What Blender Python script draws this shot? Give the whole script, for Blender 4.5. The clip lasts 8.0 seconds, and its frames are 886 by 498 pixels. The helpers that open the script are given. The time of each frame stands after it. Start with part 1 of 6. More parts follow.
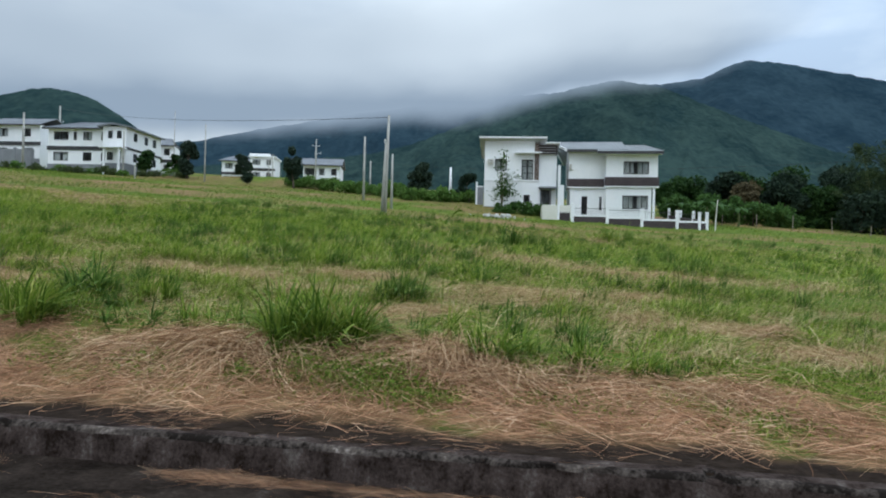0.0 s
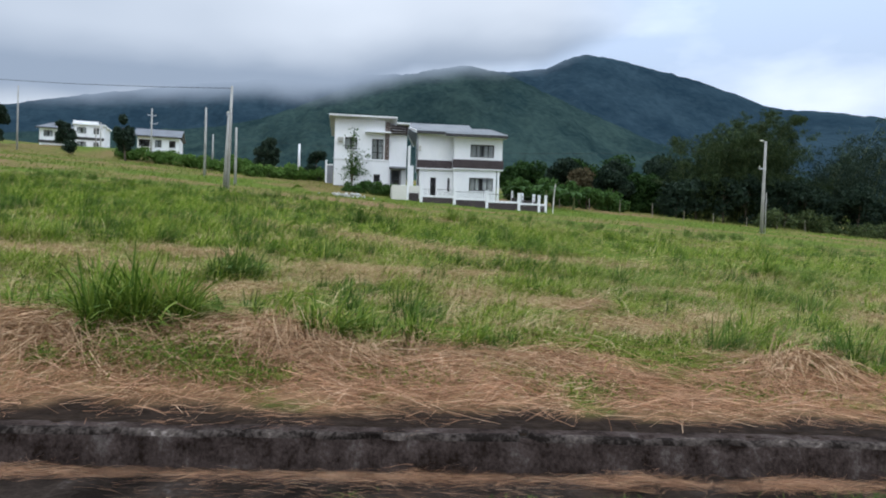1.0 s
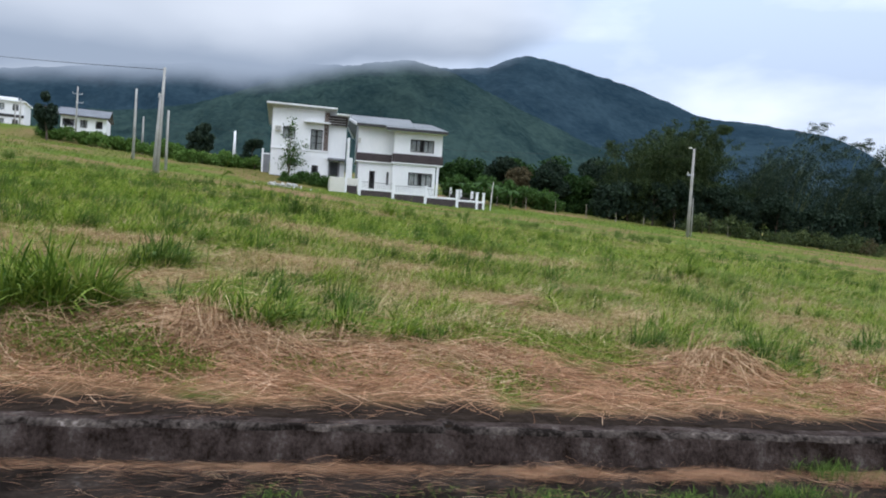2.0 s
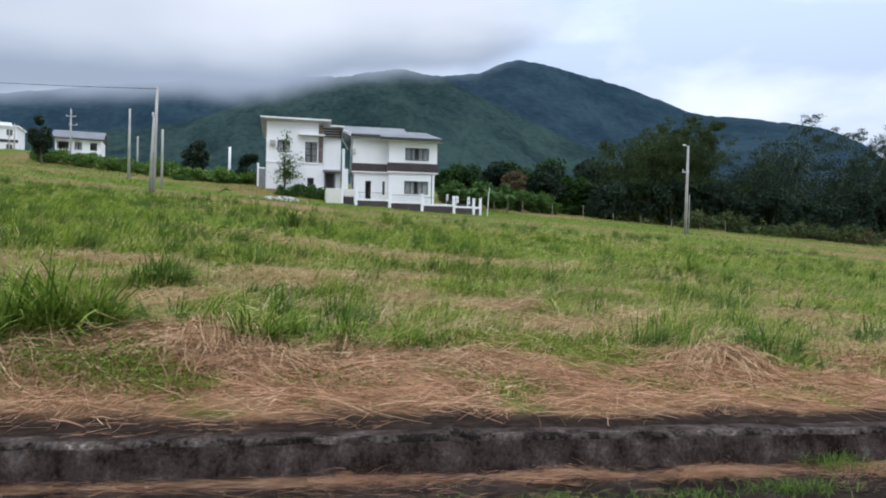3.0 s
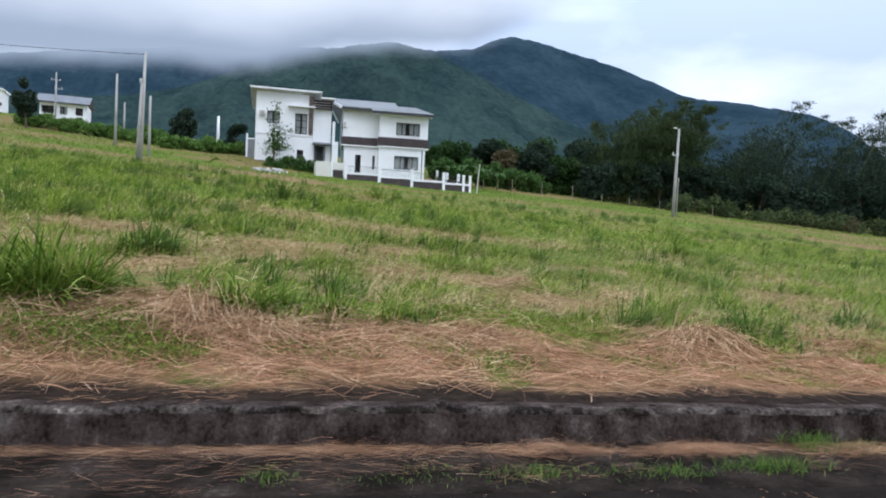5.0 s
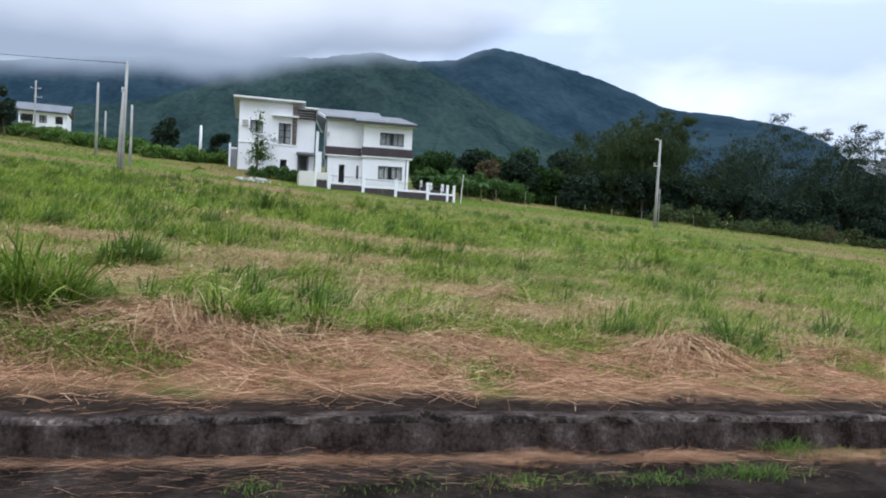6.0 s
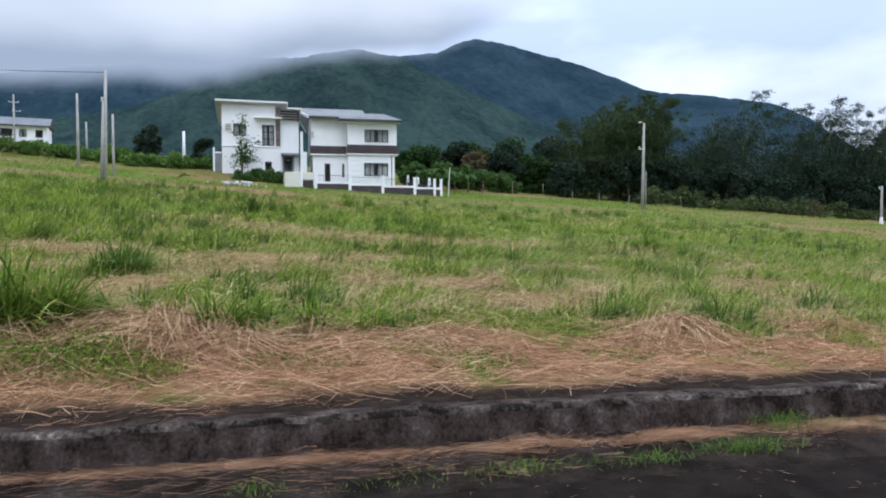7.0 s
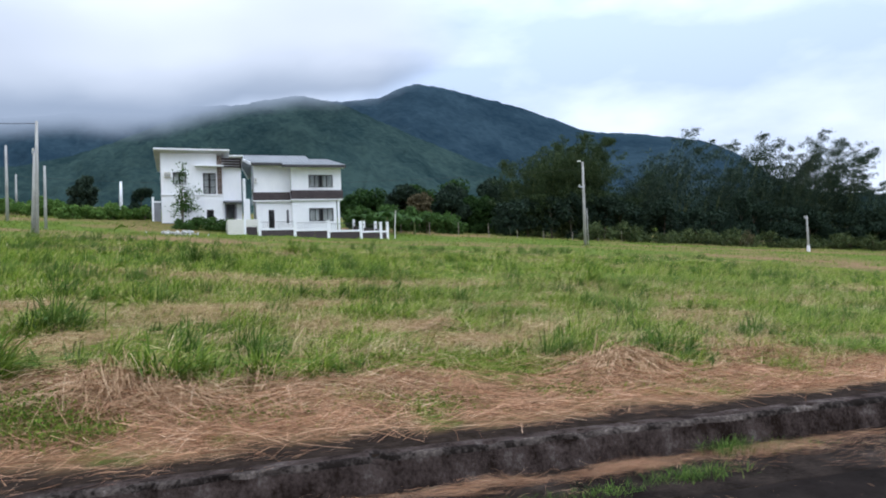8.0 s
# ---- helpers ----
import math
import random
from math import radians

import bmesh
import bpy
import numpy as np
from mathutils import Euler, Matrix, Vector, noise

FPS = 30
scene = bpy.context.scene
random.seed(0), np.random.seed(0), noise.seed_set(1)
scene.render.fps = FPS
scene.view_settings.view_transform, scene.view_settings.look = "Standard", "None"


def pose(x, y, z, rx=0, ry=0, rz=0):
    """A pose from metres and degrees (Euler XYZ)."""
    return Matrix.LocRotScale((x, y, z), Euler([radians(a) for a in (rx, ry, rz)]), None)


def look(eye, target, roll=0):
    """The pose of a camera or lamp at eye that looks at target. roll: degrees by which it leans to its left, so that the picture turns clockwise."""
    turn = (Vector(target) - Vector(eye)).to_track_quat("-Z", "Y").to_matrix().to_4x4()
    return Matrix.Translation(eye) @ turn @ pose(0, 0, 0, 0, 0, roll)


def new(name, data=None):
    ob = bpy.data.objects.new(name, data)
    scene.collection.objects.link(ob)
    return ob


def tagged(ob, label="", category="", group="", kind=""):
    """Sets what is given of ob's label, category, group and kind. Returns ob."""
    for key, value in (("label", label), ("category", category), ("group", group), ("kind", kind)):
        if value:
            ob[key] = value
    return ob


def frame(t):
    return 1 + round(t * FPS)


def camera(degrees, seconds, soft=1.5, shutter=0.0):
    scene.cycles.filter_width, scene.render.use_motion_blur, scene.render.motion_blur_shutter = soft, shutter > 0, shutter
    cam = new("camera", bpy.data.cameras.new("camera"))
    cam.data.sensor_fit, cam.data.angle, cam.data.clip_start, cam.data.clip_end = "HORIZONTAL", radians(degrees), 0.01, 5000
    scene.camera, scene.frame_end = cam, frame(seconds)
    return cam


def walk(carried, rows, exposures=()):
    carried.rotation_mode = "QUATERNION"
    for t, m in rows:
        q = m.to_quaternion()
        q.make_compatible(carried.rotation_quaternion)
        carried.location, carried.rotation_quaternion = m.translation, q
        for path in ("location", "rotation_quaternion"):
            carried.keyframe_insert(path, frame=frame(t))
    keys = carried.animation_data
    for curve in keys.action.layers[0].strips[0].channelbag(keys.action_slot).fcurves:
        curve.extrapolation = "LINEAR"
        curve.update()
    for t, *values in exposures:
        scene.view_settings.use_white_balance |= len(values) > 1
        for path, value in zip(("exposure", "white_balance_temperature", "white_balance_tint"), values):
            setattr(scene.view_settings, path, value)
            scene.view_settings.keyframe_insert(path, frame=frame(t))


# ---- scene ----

cam = camera(67.8, 8.0, soft=1.95)
PATH = [
    (0, (0.14, 0.037, 1.663), (0.15, 2.037, 1.68), 1.4),
    (0.2, (0.191, 0.03, 1.651), (0.33, 2.025, 1.653), 0.37),
    (0.5, (0.268, 0.02, 1.633), (0.559, 1.998, 1.639), 2.0),
    (0.7, (0.289, 0.01, 1.629), (0.659, 1.975, 1.642), 2.81),
    (1, (0.321, -0.006, 1.622), (0.776, 1.941, 1.591), 1.8),
    (1.2, (0.336, -0.009, 1.619), (0.888, 1.913, 1.619), 2.37),
    (1.5, (0.359, -0.014, 1.615), (1.007, 1.879, 1.606), 3.1),
    (1.7, (0.366, -0.013, 1.596), (1.009, 1.88, 1.561), 3.9),
    (2.8, (0.379, -0.058, 1.615), (1.0, 1.843, 1.584), 1.7),
    (3, (0.36, -0.051, 1.612), (1.0, 1.844, 1.596), 1.2),
    (3.2, (0.365, -0.063, 1.617), (1.078, 1.806, 1.602), 0.76),
    (3.5, (0.372, -0.081, 1.624), (1.181, 1.747, 1.6), 2.8),
    (3.8, (0.368, -0.085, 1.614), (1.053, 1.793, 1.563), 1.5),
    (4, (0.365, -0.088, 1.608), (1.068, 1.783, 1.529), 1.4),
    (4.2, (0.353, -0.079, 1.606), (1.003, 1.81, 1.517), 0.72),
    (4.5, (0.334, -0.066, 1.602), (0.934, 1.841, 1.536), 1.0),
    (4.7, (0.33, -0.07, 1.602), (0.981, 1.819, 1.509), 2.3),
    (5.8, (0.318, -0.088, 1.598), (1.018, 1.785, 1.542), 3.0),
    (6, (0.316, -0.092, 1.597), (1.037, 1.773, 1.544), 2.8),
    (6.2, (0.313, -0.098, 1.595), (1.017, 1.773, 1.538), 2.76),
    (6.5, (0.308, -0.108, 1.593), (1.033, 1.755, 1.538), 0.0),
    (6.8, (0.31, -0.126, 1.597), (1.052, 1.73, 1.538), 0.36),
    (7, (0.311, -0.138, 1.6), (1.059, 1.716, 1.528), -0.2),
    (7.2, (0.305, -0.147, 1.599), (1.0, 1.727, 1.518), -1.34),
    (7.5, (0.297, -0.16, 1.598), (1.048, 1.694, 1.621), -1.3),
    (7.7, (0.305, -0.165, 1.6), (1.108, 1.665, 1.672), -1.41),
    (8, (0.316, -0.173, 1.604), (1.21, 1.615, 1.655), -2.3),
]
walk(cam, [(t, look(eye, target, roll)) for t, eye, target, roll in PATH],
     exposures=[(0, -0.32, 5980, 2), (0.7, -0.23, 6040, 6), (1.5, -0.14, 6120, 9), (3.0, -0.09, 6150, 10), (4.5, 0.0, 6000, 10), (6.5, -0.02, 5970, 10), (8, -0.03, 5930, 10)])

# ---------------------------------------------------------------- light
SUN_AZ, SUN_EL = 200.0, 55.0          # behind the viewer, high, behind thick cloud


def nd(tree, kind, **values):
    n = tree.nodes.new(kind)
    for k, v in values.items():
        n.inputs[k.replace("_", " ")].default_value = v
    return n


world = bpy.data.worlds.new("overcast_sky")
scene.world = world
world.use_nodes = True
wt = world.node_tree
wt.nodes.clear()
w_out = wt.nodes.new("ShaderNodeOutputWorld")
w_bg = nd(wt, "ShaderNodeBackground", Strength=1.0)
w_sky = wt.nodes.new("ShaderNodeTexSky")
w_sky.sky_type = "NISHITA"
w_sky.sun_disc = False
w_sky.sun_elevation, w_sky.sun_rotation = radians(SUN_EL), radians(SUN_AZ)
w_co = wt.nodes.new("ShaderNodeTexCoord")
w_sep = wt.nodes.new("ShaderNodeSeparateXYZ")
wt.links.new(w_co.outputs["Generated"], w_sep.inputs[0])
w_map = wt.nodes.new("ShaderNodeMapping")
w_map.inputs["Scale"].default_value = (1.0, 1.0, 2.6)
w_map.inputs["Location"].default_value = (0.35, 0.1, 0.2)
wt.links.new(w_co.outputs["Generated"], w_map.inputs["Vector"])
w_n1 = nd(wt, "ShaderNodeTexNoise", Scale=1.9, Detail=6.0, Roughness=0.5)
wt.links.new(w_map.outputs[0], w_n1.inputs["Vector"])
w_ramp = wt.nodes.new("ShaderNodeValToRGB")
w_ramp.color_ramp.elements[0].position, w_ramp.color_ramp.elements[0].color = 0.34, (0.50, 0.585, 0.74, 1)
w_ramp.color_ramp.elements[1].position, w_ramp.color_ramp.elements[1].color = 0.60, (1.02, 1.05, 1.12, 1)
wt.links.new(w_n1.outputs["Fac"], w_ramp.inputs[0])
# an overcast sky is brighter towards the zenith
w_gain = nd(wt, "ShaderNodeMapRange", From_Min=0.12, From_Max=0.9, To_Min=1.02, To_Max=2.45)
wt.links.new(w_sep.outputs["Z"], w_gain.inputs["Value"])
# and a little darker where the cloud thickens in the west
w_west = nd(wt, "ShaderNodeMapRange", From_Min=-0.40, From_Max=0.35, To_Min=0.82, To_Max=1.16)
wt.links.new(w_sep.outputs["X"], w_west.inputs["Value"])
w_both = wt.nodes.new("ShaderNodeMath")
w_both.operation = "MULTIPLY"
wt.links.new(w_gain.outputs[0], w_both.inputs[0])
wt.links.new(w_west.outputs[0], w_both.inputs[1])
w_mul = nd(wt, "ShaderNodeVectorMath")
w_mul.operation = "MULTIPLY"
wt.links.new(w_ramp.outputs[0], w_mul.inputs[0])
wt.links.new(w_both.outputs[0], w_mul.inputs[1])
w_dim = nd(wt, "ShaderNodeVectorMath")
w_dim.operation = "SCALE"
w_dim.inputs["Scale"].default_value = 0.1
wt.links.new(w_sky.outputs[0], w_dim.inputs[0])
w_mix = nd(wt, "ShaderNodeMix")
w_mix.data_type = "RGBA"
w_mix.inputs["Factor"].default_value = 0.93
wt.links.new(w_dim.outputs[0], w_mix.inputs["A"])
wt.links.new(w_mul.outputs[0], w_mix.inputs["B"])
wt.links.new(w_mix.outputs["Result"], w_bg.inputs[0])
wt.links.new(w_bg.outputs[0], w_out.inputs[0])

sun_data = bpy.data.lights.new("sun", "SUN")
sun_data.energy, sun_data.angle, sun_data.color = 0.8, radians(25), (1.0, 0.97, 0.92)
sun = new("sun", sun_data)
sun_way = Vector((math.sin(radians(SUN_AZ)) * math.cos(radians(SUN_EL)),
                  math.cos(radians(SUN_AZ)) * math.cos(radians(SUN_EL)), math.sin(radians(SUN_EL))))
sun.matrix_world = look(sun_way * 50, (0, 0, 0))


# ---------------------------------------------------------------- materials
def mat(name, a, b, scale=4.0, rough=0.8, bump=0.0, bump_scale=40.0, metal=0.0, c=None, spec=0.3, island=0.0, obj=0.0, stretch=None, mottle=0.35, lo=0.36, hi=0.64):
    """A mottled surface: a and b mixed by a coarse noise, a finer one on top; c: rarer third colour."""
    m = bpy.data.materials.new(name)
    m.use_nodes = True
    t = m.node_tree
    bsdf = t.nodes["Principled BSDF"]
    bsdf.inputs["Roughness"].default_value = rough
    bsdf.inputs["Metallic"].default_value = metal
    bsdf.inputs["Specular IOR Level"].default_value = spec
    geo = t.nodes.new("ShaderNodeNewGeometry")
    vec = geo.outputs["Position"]
    if stretch:
        mp = t.nodes.new("ShaderNodeMapping")
        mp.inputs["Scale"].default_value = stretch
        t.links.new(vec, mp.inputs["Vector"])
        vec = mp.outputs[0]
    n1 = nd(t, "ShaderNodeTexNoise", Scale=scale, Detail=5.0, Roughness=0.6)
    n2 = nd(t, "ShaderNodeTexNoise", Scale=scale * 9.0, Detail=3.0, Roughness=0.65)
    t.links.new(vec, n1.inputs["Vector"])
    t.links.new(vec, n2.inputs["Vector"])
    add = nd(t, "ShaderNodeMix")
    add.data_type = "FLOAT"
    add.inputs[0].default_value = mottle
    t.links.new(n1.outputs["Fac"], add.inputs[2])
    t.links.new(n2.outputs["Fac"], add.inputs[3])
    val = add.outputs[0]
    for on, source in ((island, geo.outputs["Random Per Island"]), (obj, None)):
        if not on:
            continue
        if source is None:
            source = t.nodes.new("ShaderNodeObjectInfo").outputs["Random"]
        mx = nd(t, "ShaderNodeMix")
        mx.data_type = "FLOAT"
        mx.inputs[0].default_value = on
        t.links.new(val, mx.inputs[2])
        t.links.new(source, mx.inputs[3])
        val = mx.outputs[0]
    ramp = t.nodes.new("ShaderNodeValToRGB")
    e = ramp.color_ramp.elements
    spread = 0.5 * max(island, obj)
    e[0].position, e[0].color = lo - 0.5 * spread, (*a, 1)
    e[1].position, e[1].color = hi + 0.3 * spread, (*b, 1)
    if c:
        x = e.new(hi + 0.1 + 0.4 * spread)
        x.color = (*c, 1)
    t.links.new(val, ramp.inputs[0])
    t.links.new(ramp.outputs[0], bsdf.inputs["Base Color"])
    if bump:
        n3 = nd(t, "ShaderNodeTexNoise", Scale=bump_scale, Detail=5.0)
        t.links.new(vec, n3.inputs["Vector"])
        bp = nd(t, "ShaderNodeBump", Strength=min(1.0, bump), Distance=0.6 / bump_scale)
        t.links.new(n3.outputs["Fac"], bp.inputs["Height"])
        t.links.new(bp.outputs[0], bsdf.inputs["Normal"])
    return m


def leafy(name, a, b, c=None, through_light=0.25):
    """Leaf or blade: colour differs from piece to piece, some light passes through."""
    m = mat(name, a, b, scale=0.6, rough=0.7, island=0.7, c=c, spec=0.12)
    t = m.node_tree
    bsdf, out, ramp = t.nodes["Principled BSDF"], t.nodes["Material Output"], t.nodes["Color Ramp"]
    tr = t.nodes.new("ShaderNodeBsdfTranslucent")
    mx = t.nodes.new("ShaderNodeMixShader")
    mx.inputs[0].default_value = through_light
    t.links.new(ramp.outputs[0], tr.inputs[0])
    t.links.new(bsdf.outputs[0], mx.inputs[1])
    t.links.new(tr.outputs[0], mx.inputs[2])
    t.links.new(mx.outputs[0], out.inputs[0])
    return m


M_WHITE = mat("white_paint", (0.79, 0.80, 0.82), (0.88, 0.88, 0.89), scale=0.7, rough=0.75, bump=0.15, bump_scale=60, stretch=(1, 1, 0.35))
M_CREAM = mat("cream_render", (0.62, 0.60, 0.54), (0.74, 0.72, 0.66), scale=0.9, rough=0.8, bump=0.2, bump_scale=50)
M_GREY = mat("grey_render", (0.17, 0.175, 0.19), (0.25, 0.26, 0.28), scale=0.8, rough=0.8)
M_SOFFIT = mat("soffit_board", (0.42, 0.42, 0.42), (0.52, 0.52, 0.51), scale=1.0, rough=0.7)
M_BROWN = mat("brown_paint", (0.046, 0.035, 0.037), (0.074, 0.057, 0.058), scale=1.2, rough=0.65)
M_BRICK = mat("brown_brick", (0.085, 0.055, 0.045), (0.16, 0.11, 0.09), scale=3.0, rough=0.8, obj=0.6)
M_ROOF = mat("grey_metal_sheet", (0.20, 0.215, 0.225), (0.28, 0.295, 0.305), scale=0.5, rough=0.8, spec=0.15)
M_DARKROOF = mat("slate_grey_sheet", (0.15, 0.16, 0.18), (0.22, 0.235, 0.255), scale=0.5, rough=0.75, spec=0.2)
M_FASCIA = mat("dark_fascia", (0.035, 0.034, 0.036), (0.06, 0.058, 0.06), scale=1.5, rough=0.5)
M_FRAME = mat("dark_window_frame", (0.02, 0.021, 0.024), (0.035, 0.035, 0.04), scale=2, rough=0.4)
M_CURTAIN = mat("pale_curtain", (0.45, 0.44, 0.43), (0.66, 0.65, 0.63), scale=3, rough=0.9, stretch=(3, 3, 0.2))
M_ROOM = mat("room_wall", (0.20, 0.19, 0.18), (0.28, 0.27, 0.25), scale=1, rough=0.9)
M_CONCRETE = mat("weathered_concrete_pole", (0.30, 0.29, 0.27), (0.47, 0.46, 0.43), scale=1.4, rough=0.85, bump=0.3, bump_scale=30)
M_KERB = mat("blackened_concrete", (0.0155, 0.0105, 0.0085), (0.064, 0.048, 0.042), scale=3.4, rough=0.95, bump=1.0, bump_scale=35, c=(0.125, 0.108, 0.097), mottle=0.30, spec=0.03, stretch=(1.1, 1.1, 0.9), lo=0.41, hi=0.57)
M_WORN = mat("worn_concrete_edge", (0.014, 0.011, 0.0095), (0.105, 0.086, 0.074), scale=2.6, rough=0.95, bump=1.0, bump_scale=50, mottle=0.40, c=(0.34, 0.295, 0.26), spec=0.04, lo=0.45, hi=0.60)
M_GUTTER = mat("gutter_concrete", (0.0095, 0.0068, 0.0054), (0.036, 0.027, 0.0215), scale=2.8, rough=0.97, bump=0.9, bump_scale=40, spec=0.04, lo=0.40, hi=0.60, c=(0.085, 0.074, 0.066))
M_ASPHALT = mat("asphalt", (0.0085, 0.0065, 0.0055), (0.022, 0.017, 0.0145), scale=4.0, spec=0.03, rough=0.95, bump=0.9, bump_scale=120, c=(0.05, 0.045, 0.045))
M_METAL = mat("galvanised_metal", (0.35, 0.36, 0.38), (0.5, 0.51, 0.53), scale=4, rough=0.4, metal=0.7)
M_WIRE = mat("black_cable", (0.02, 0.02, 0.02), (0.04, 0.04, 0.04), scale=4, rough=0.6)
M_BARK = mat("bark", (0.07, 0.055, 0.04), (0.15, 0.12, 0.09), scale=6, rough=0.95, bump=0.6, bump_scale=30)
M_WOOD = mat("weathered_stake", (0.22, 0.19, 0.15), (0.36, 0.32, 0.26), scale=6, rough=0.9)
M_CULM = mat("bamboo_culm", (0.07, 0.10, 0.03), (0.16, 0.17, 0.06), scale=3, rough=0.6)
M_STONE = mat("white_rubble", (0.36, 0.36, 0.34), (0.60, 0.60, 0.58), scale=3, rough=0.9, obj=0.5)
M_GRASS = leafy("green_grass", (0.044, 0.104, 0.010), (0.300, 0.395, 0.048), c=(0.66, 0.57, 0.25), through_light=0.38)
M_FARGRASS = leafy("far_green_grass", (0.085, 0.145, 0.020), (0.215, 0.280, 0.046), c=(0.40, 0.36, 0.13), through_light=0.3)
# Dark leaf colour made paler and bluer, with the air's haze painted in.
M_STREET_HAZED = leafy("hazed_street_tree_leaf", (0.020, 0.036, 0.025), (0.046, 0.070, 0.045))
M_TUFT = leafy("tall_green_grass", (0.056, 0.112, 0.013), (0.225, 0.305, 0.043), c=(0.36, 0.35, 0.10))
M_STRAW = leafy("dry_straw", (0.15, 0.072, 0.038), (0.68, 0.395, 0.232), c=(0.92, 0.68, 0.46), through_light=0.12)
M_HAY = leafy("pale_field_hay", (0.22, 0.145, 0.065), (0.60, 0.455, 0.240), c=(0.84, 0.70, 0.42), through_light=0.12)
M_CLUMP = leafy("dark_coarse_grass", (0.030, 0.074, 0.012), (0.130, 0.205, 0.036), c=(0.28, 0.30, 0.08))
M_STALK = leafy("pale_dry_stalk", (0.23, 0.130, 0.068), (0.64, 0.435, 0.255), c=(0.88, 0.68, 0.45), through_light=0.1)
M_SCRUB = leafy("olive_scrub_leaf", (0.034, 0.054, 0.020), (0.095, 0.122, 0.044))
M_HEDGE = leafy("hedge_leaf", (0.050, 0.115, 0.020), (0.135, 0.225, 0.050))
M_RUSSET = leafy("russet_leaf", (0.050, 0.045, 0.022), (0.130, 0.105, 0.055))
# Bamboo green holds extra blue as painted distance haze.
M_BAMBOO = leafy("hazed_bamboo_leaf", (0.018, 0.033, 0.023), (0.057, 0.086, 0.052))
M_BAMBOO_OLIVE = leafy("olive_bamboo_leaf", (0.024, 0.044, 0.018), (0.072, 0.102, 0.038))
M_BROAD = leafy("broad_leaf", (0.012, 0.034, 0.010), (0.045, 0.090, 0.022))
M_BUSH = leafy("bush_leaf", (0.030, 0.070, 0.016), (0.080, 0.150, 0.036))
# Dark green lifted and tinted blue; the haze sits in the leaf colour.
M_DARKLEAF = leafy("hazed_dark_leaf", (0.013, 0.027, 0.018), (0.034, 0.055, 0.032))


def glass():
    m = bpy.data.materials.new("dark_window_glass")
    m.use_nodes = True
    b = m.node_tree.nodes["Principled BSDF"]
    b.inputs["Base Color"].default_value = (0.86, 0.92, 0.93, 1)
    b.inputs["Roughness"].default_value = 0.03
    b.inputs["Transmission Weight"].default_value = 1.0
    b.inputs["IOR"].default_value = 1.2
    return m


M_GLASS = glass()


def ground_material():
    """Soil and matted grass; the attribute 'dry' tells mown, dead swathes from living grass."""
    m = mat("field_grass_ground", (0.048, 0.082, 0.011), (0.145, 0.195, 0.030), scale=0.9, rough=0.97, spec=0.04, bump=0.7, bump_scale=14, mottle=0.5)
    t = m.node_tree
    ramp, bsdf = t.nodes["Color Ramp"], t.nodes["Principled BSDF"]
    at = t.nodes.new("ShaderNodeAttribute")
    at.attribute_name = "dry"
    nz = nd(t, "ShaderNodeTexNoise", Scale=3.5, Detail=6.0, Roughness=0.7)
    r2 = t.nodes.new("ShaderNodeValToRGB")
    r2.color_ramp.elements[0].position, r2.color_ramp.elements[0].color = 0.3, (0.085, 0.050, 0.025, 1)
    r2.color_ramp.elements[1].position, r2.color_ramp.elements[1].color = 0.7, (0.35, 0.225, 0.120, 1)
    t.links.new(nz.outputs["Fac"], r2.inputs[0])
    geo = t.nodes["Geometry"]
    t.links.new(geo.outputs["Position"], nz.inputs["Vector"])
    mx = nd(t, "ShaderNodeMix")
    mx.data_type = "RGBA"
    t.links.new(at.outputs["Fac"], mx.inputs["Factor"])
    t.links.new(ramp.outputs[0], mx.inputs["A"])
    t.links.new(r2.outputs[0], mx.inputs["B"])
    so = t.nodes.new("ShaderNodeAttribute")
    so.attribute_name = "soil"
    r3 = t.nodes.new("ShaderNodeValToRGB")
    r3.color_ramp.elements[0].position, r3.color_ramp.elements[0].color = 0.3, (0.010, 0.007, 0.005, 1)
    r3.color_ramp.elements[1].position, r3.color_ramp.elements[1].color = 0.72, (0.040, 0.028, 0.021, 1)
    n4 = nd(t, "ShaderNodeTexNoise", Scale=9.0, Detail=6.0, Roughness=0.7)
    t.links.new(geo.outputs["Position"], n4.inputs["Vector"])
    t.links.new(n4.outputs["Fac"], r3.inputs[0])
    m2 = nd(t, "ShaderNodeMix")
    m2.data_type = "RGBA"
    t.links.new(so.outputs["Fac"], m2.inputs["Factor"])
    t.links.new(mx.outputs["Result"], m2.inputs["A"])
    t.links.new(r3.outputs[0], m2.inputs["B"])
    t.links.new(m2.outputs["Result"], bsdf.inputs["Base Color"])
    return m


M_GROUND = ground_material()
# Haze painted into the colours: forest green shifted to blue, more when far.
M_HILL_NEAR_HAZED = mat("hazed_forest_slope", (0.016, 0.032, 0.034), (0.038, 0.064, 0.058), scale=0.016, rough=1.0, bump=0.5, bump_scale=0.10, spec=0.0, stretch=(1.0, 0.4, 1.0), mottle=0.42, lo=0.40, hi=0.60)
M_HILL_FAR_HAZED = mat("hazed_far_forest", (0.016, 0.032, 0.046), (0.032, 0.056, 0.073), scale=0.007, rough=1.0, bump=0.5, bump_scale=0.06, spec=0.0, stretch=(1.0, 0.4, 1.0), mottle=0.4, lo=0.40, hi=0.60)


# ---------------------------------------------------------------- helpers for shapes
def mesh_object(name, bm, material, parent=None, smooth=False):
    me = bpy.data.meshes.new(name)
    bm.normal_update()
    bm.to_mesh(me)
    bm.free()
    me.materials.append(material)
    if smooth:
        me.polygons.foreach_set("use_smooth", [True] * len(me.polygons))
    ob = new(name, me)
    if parent is not None:
        ob.parent = parent
    return ob


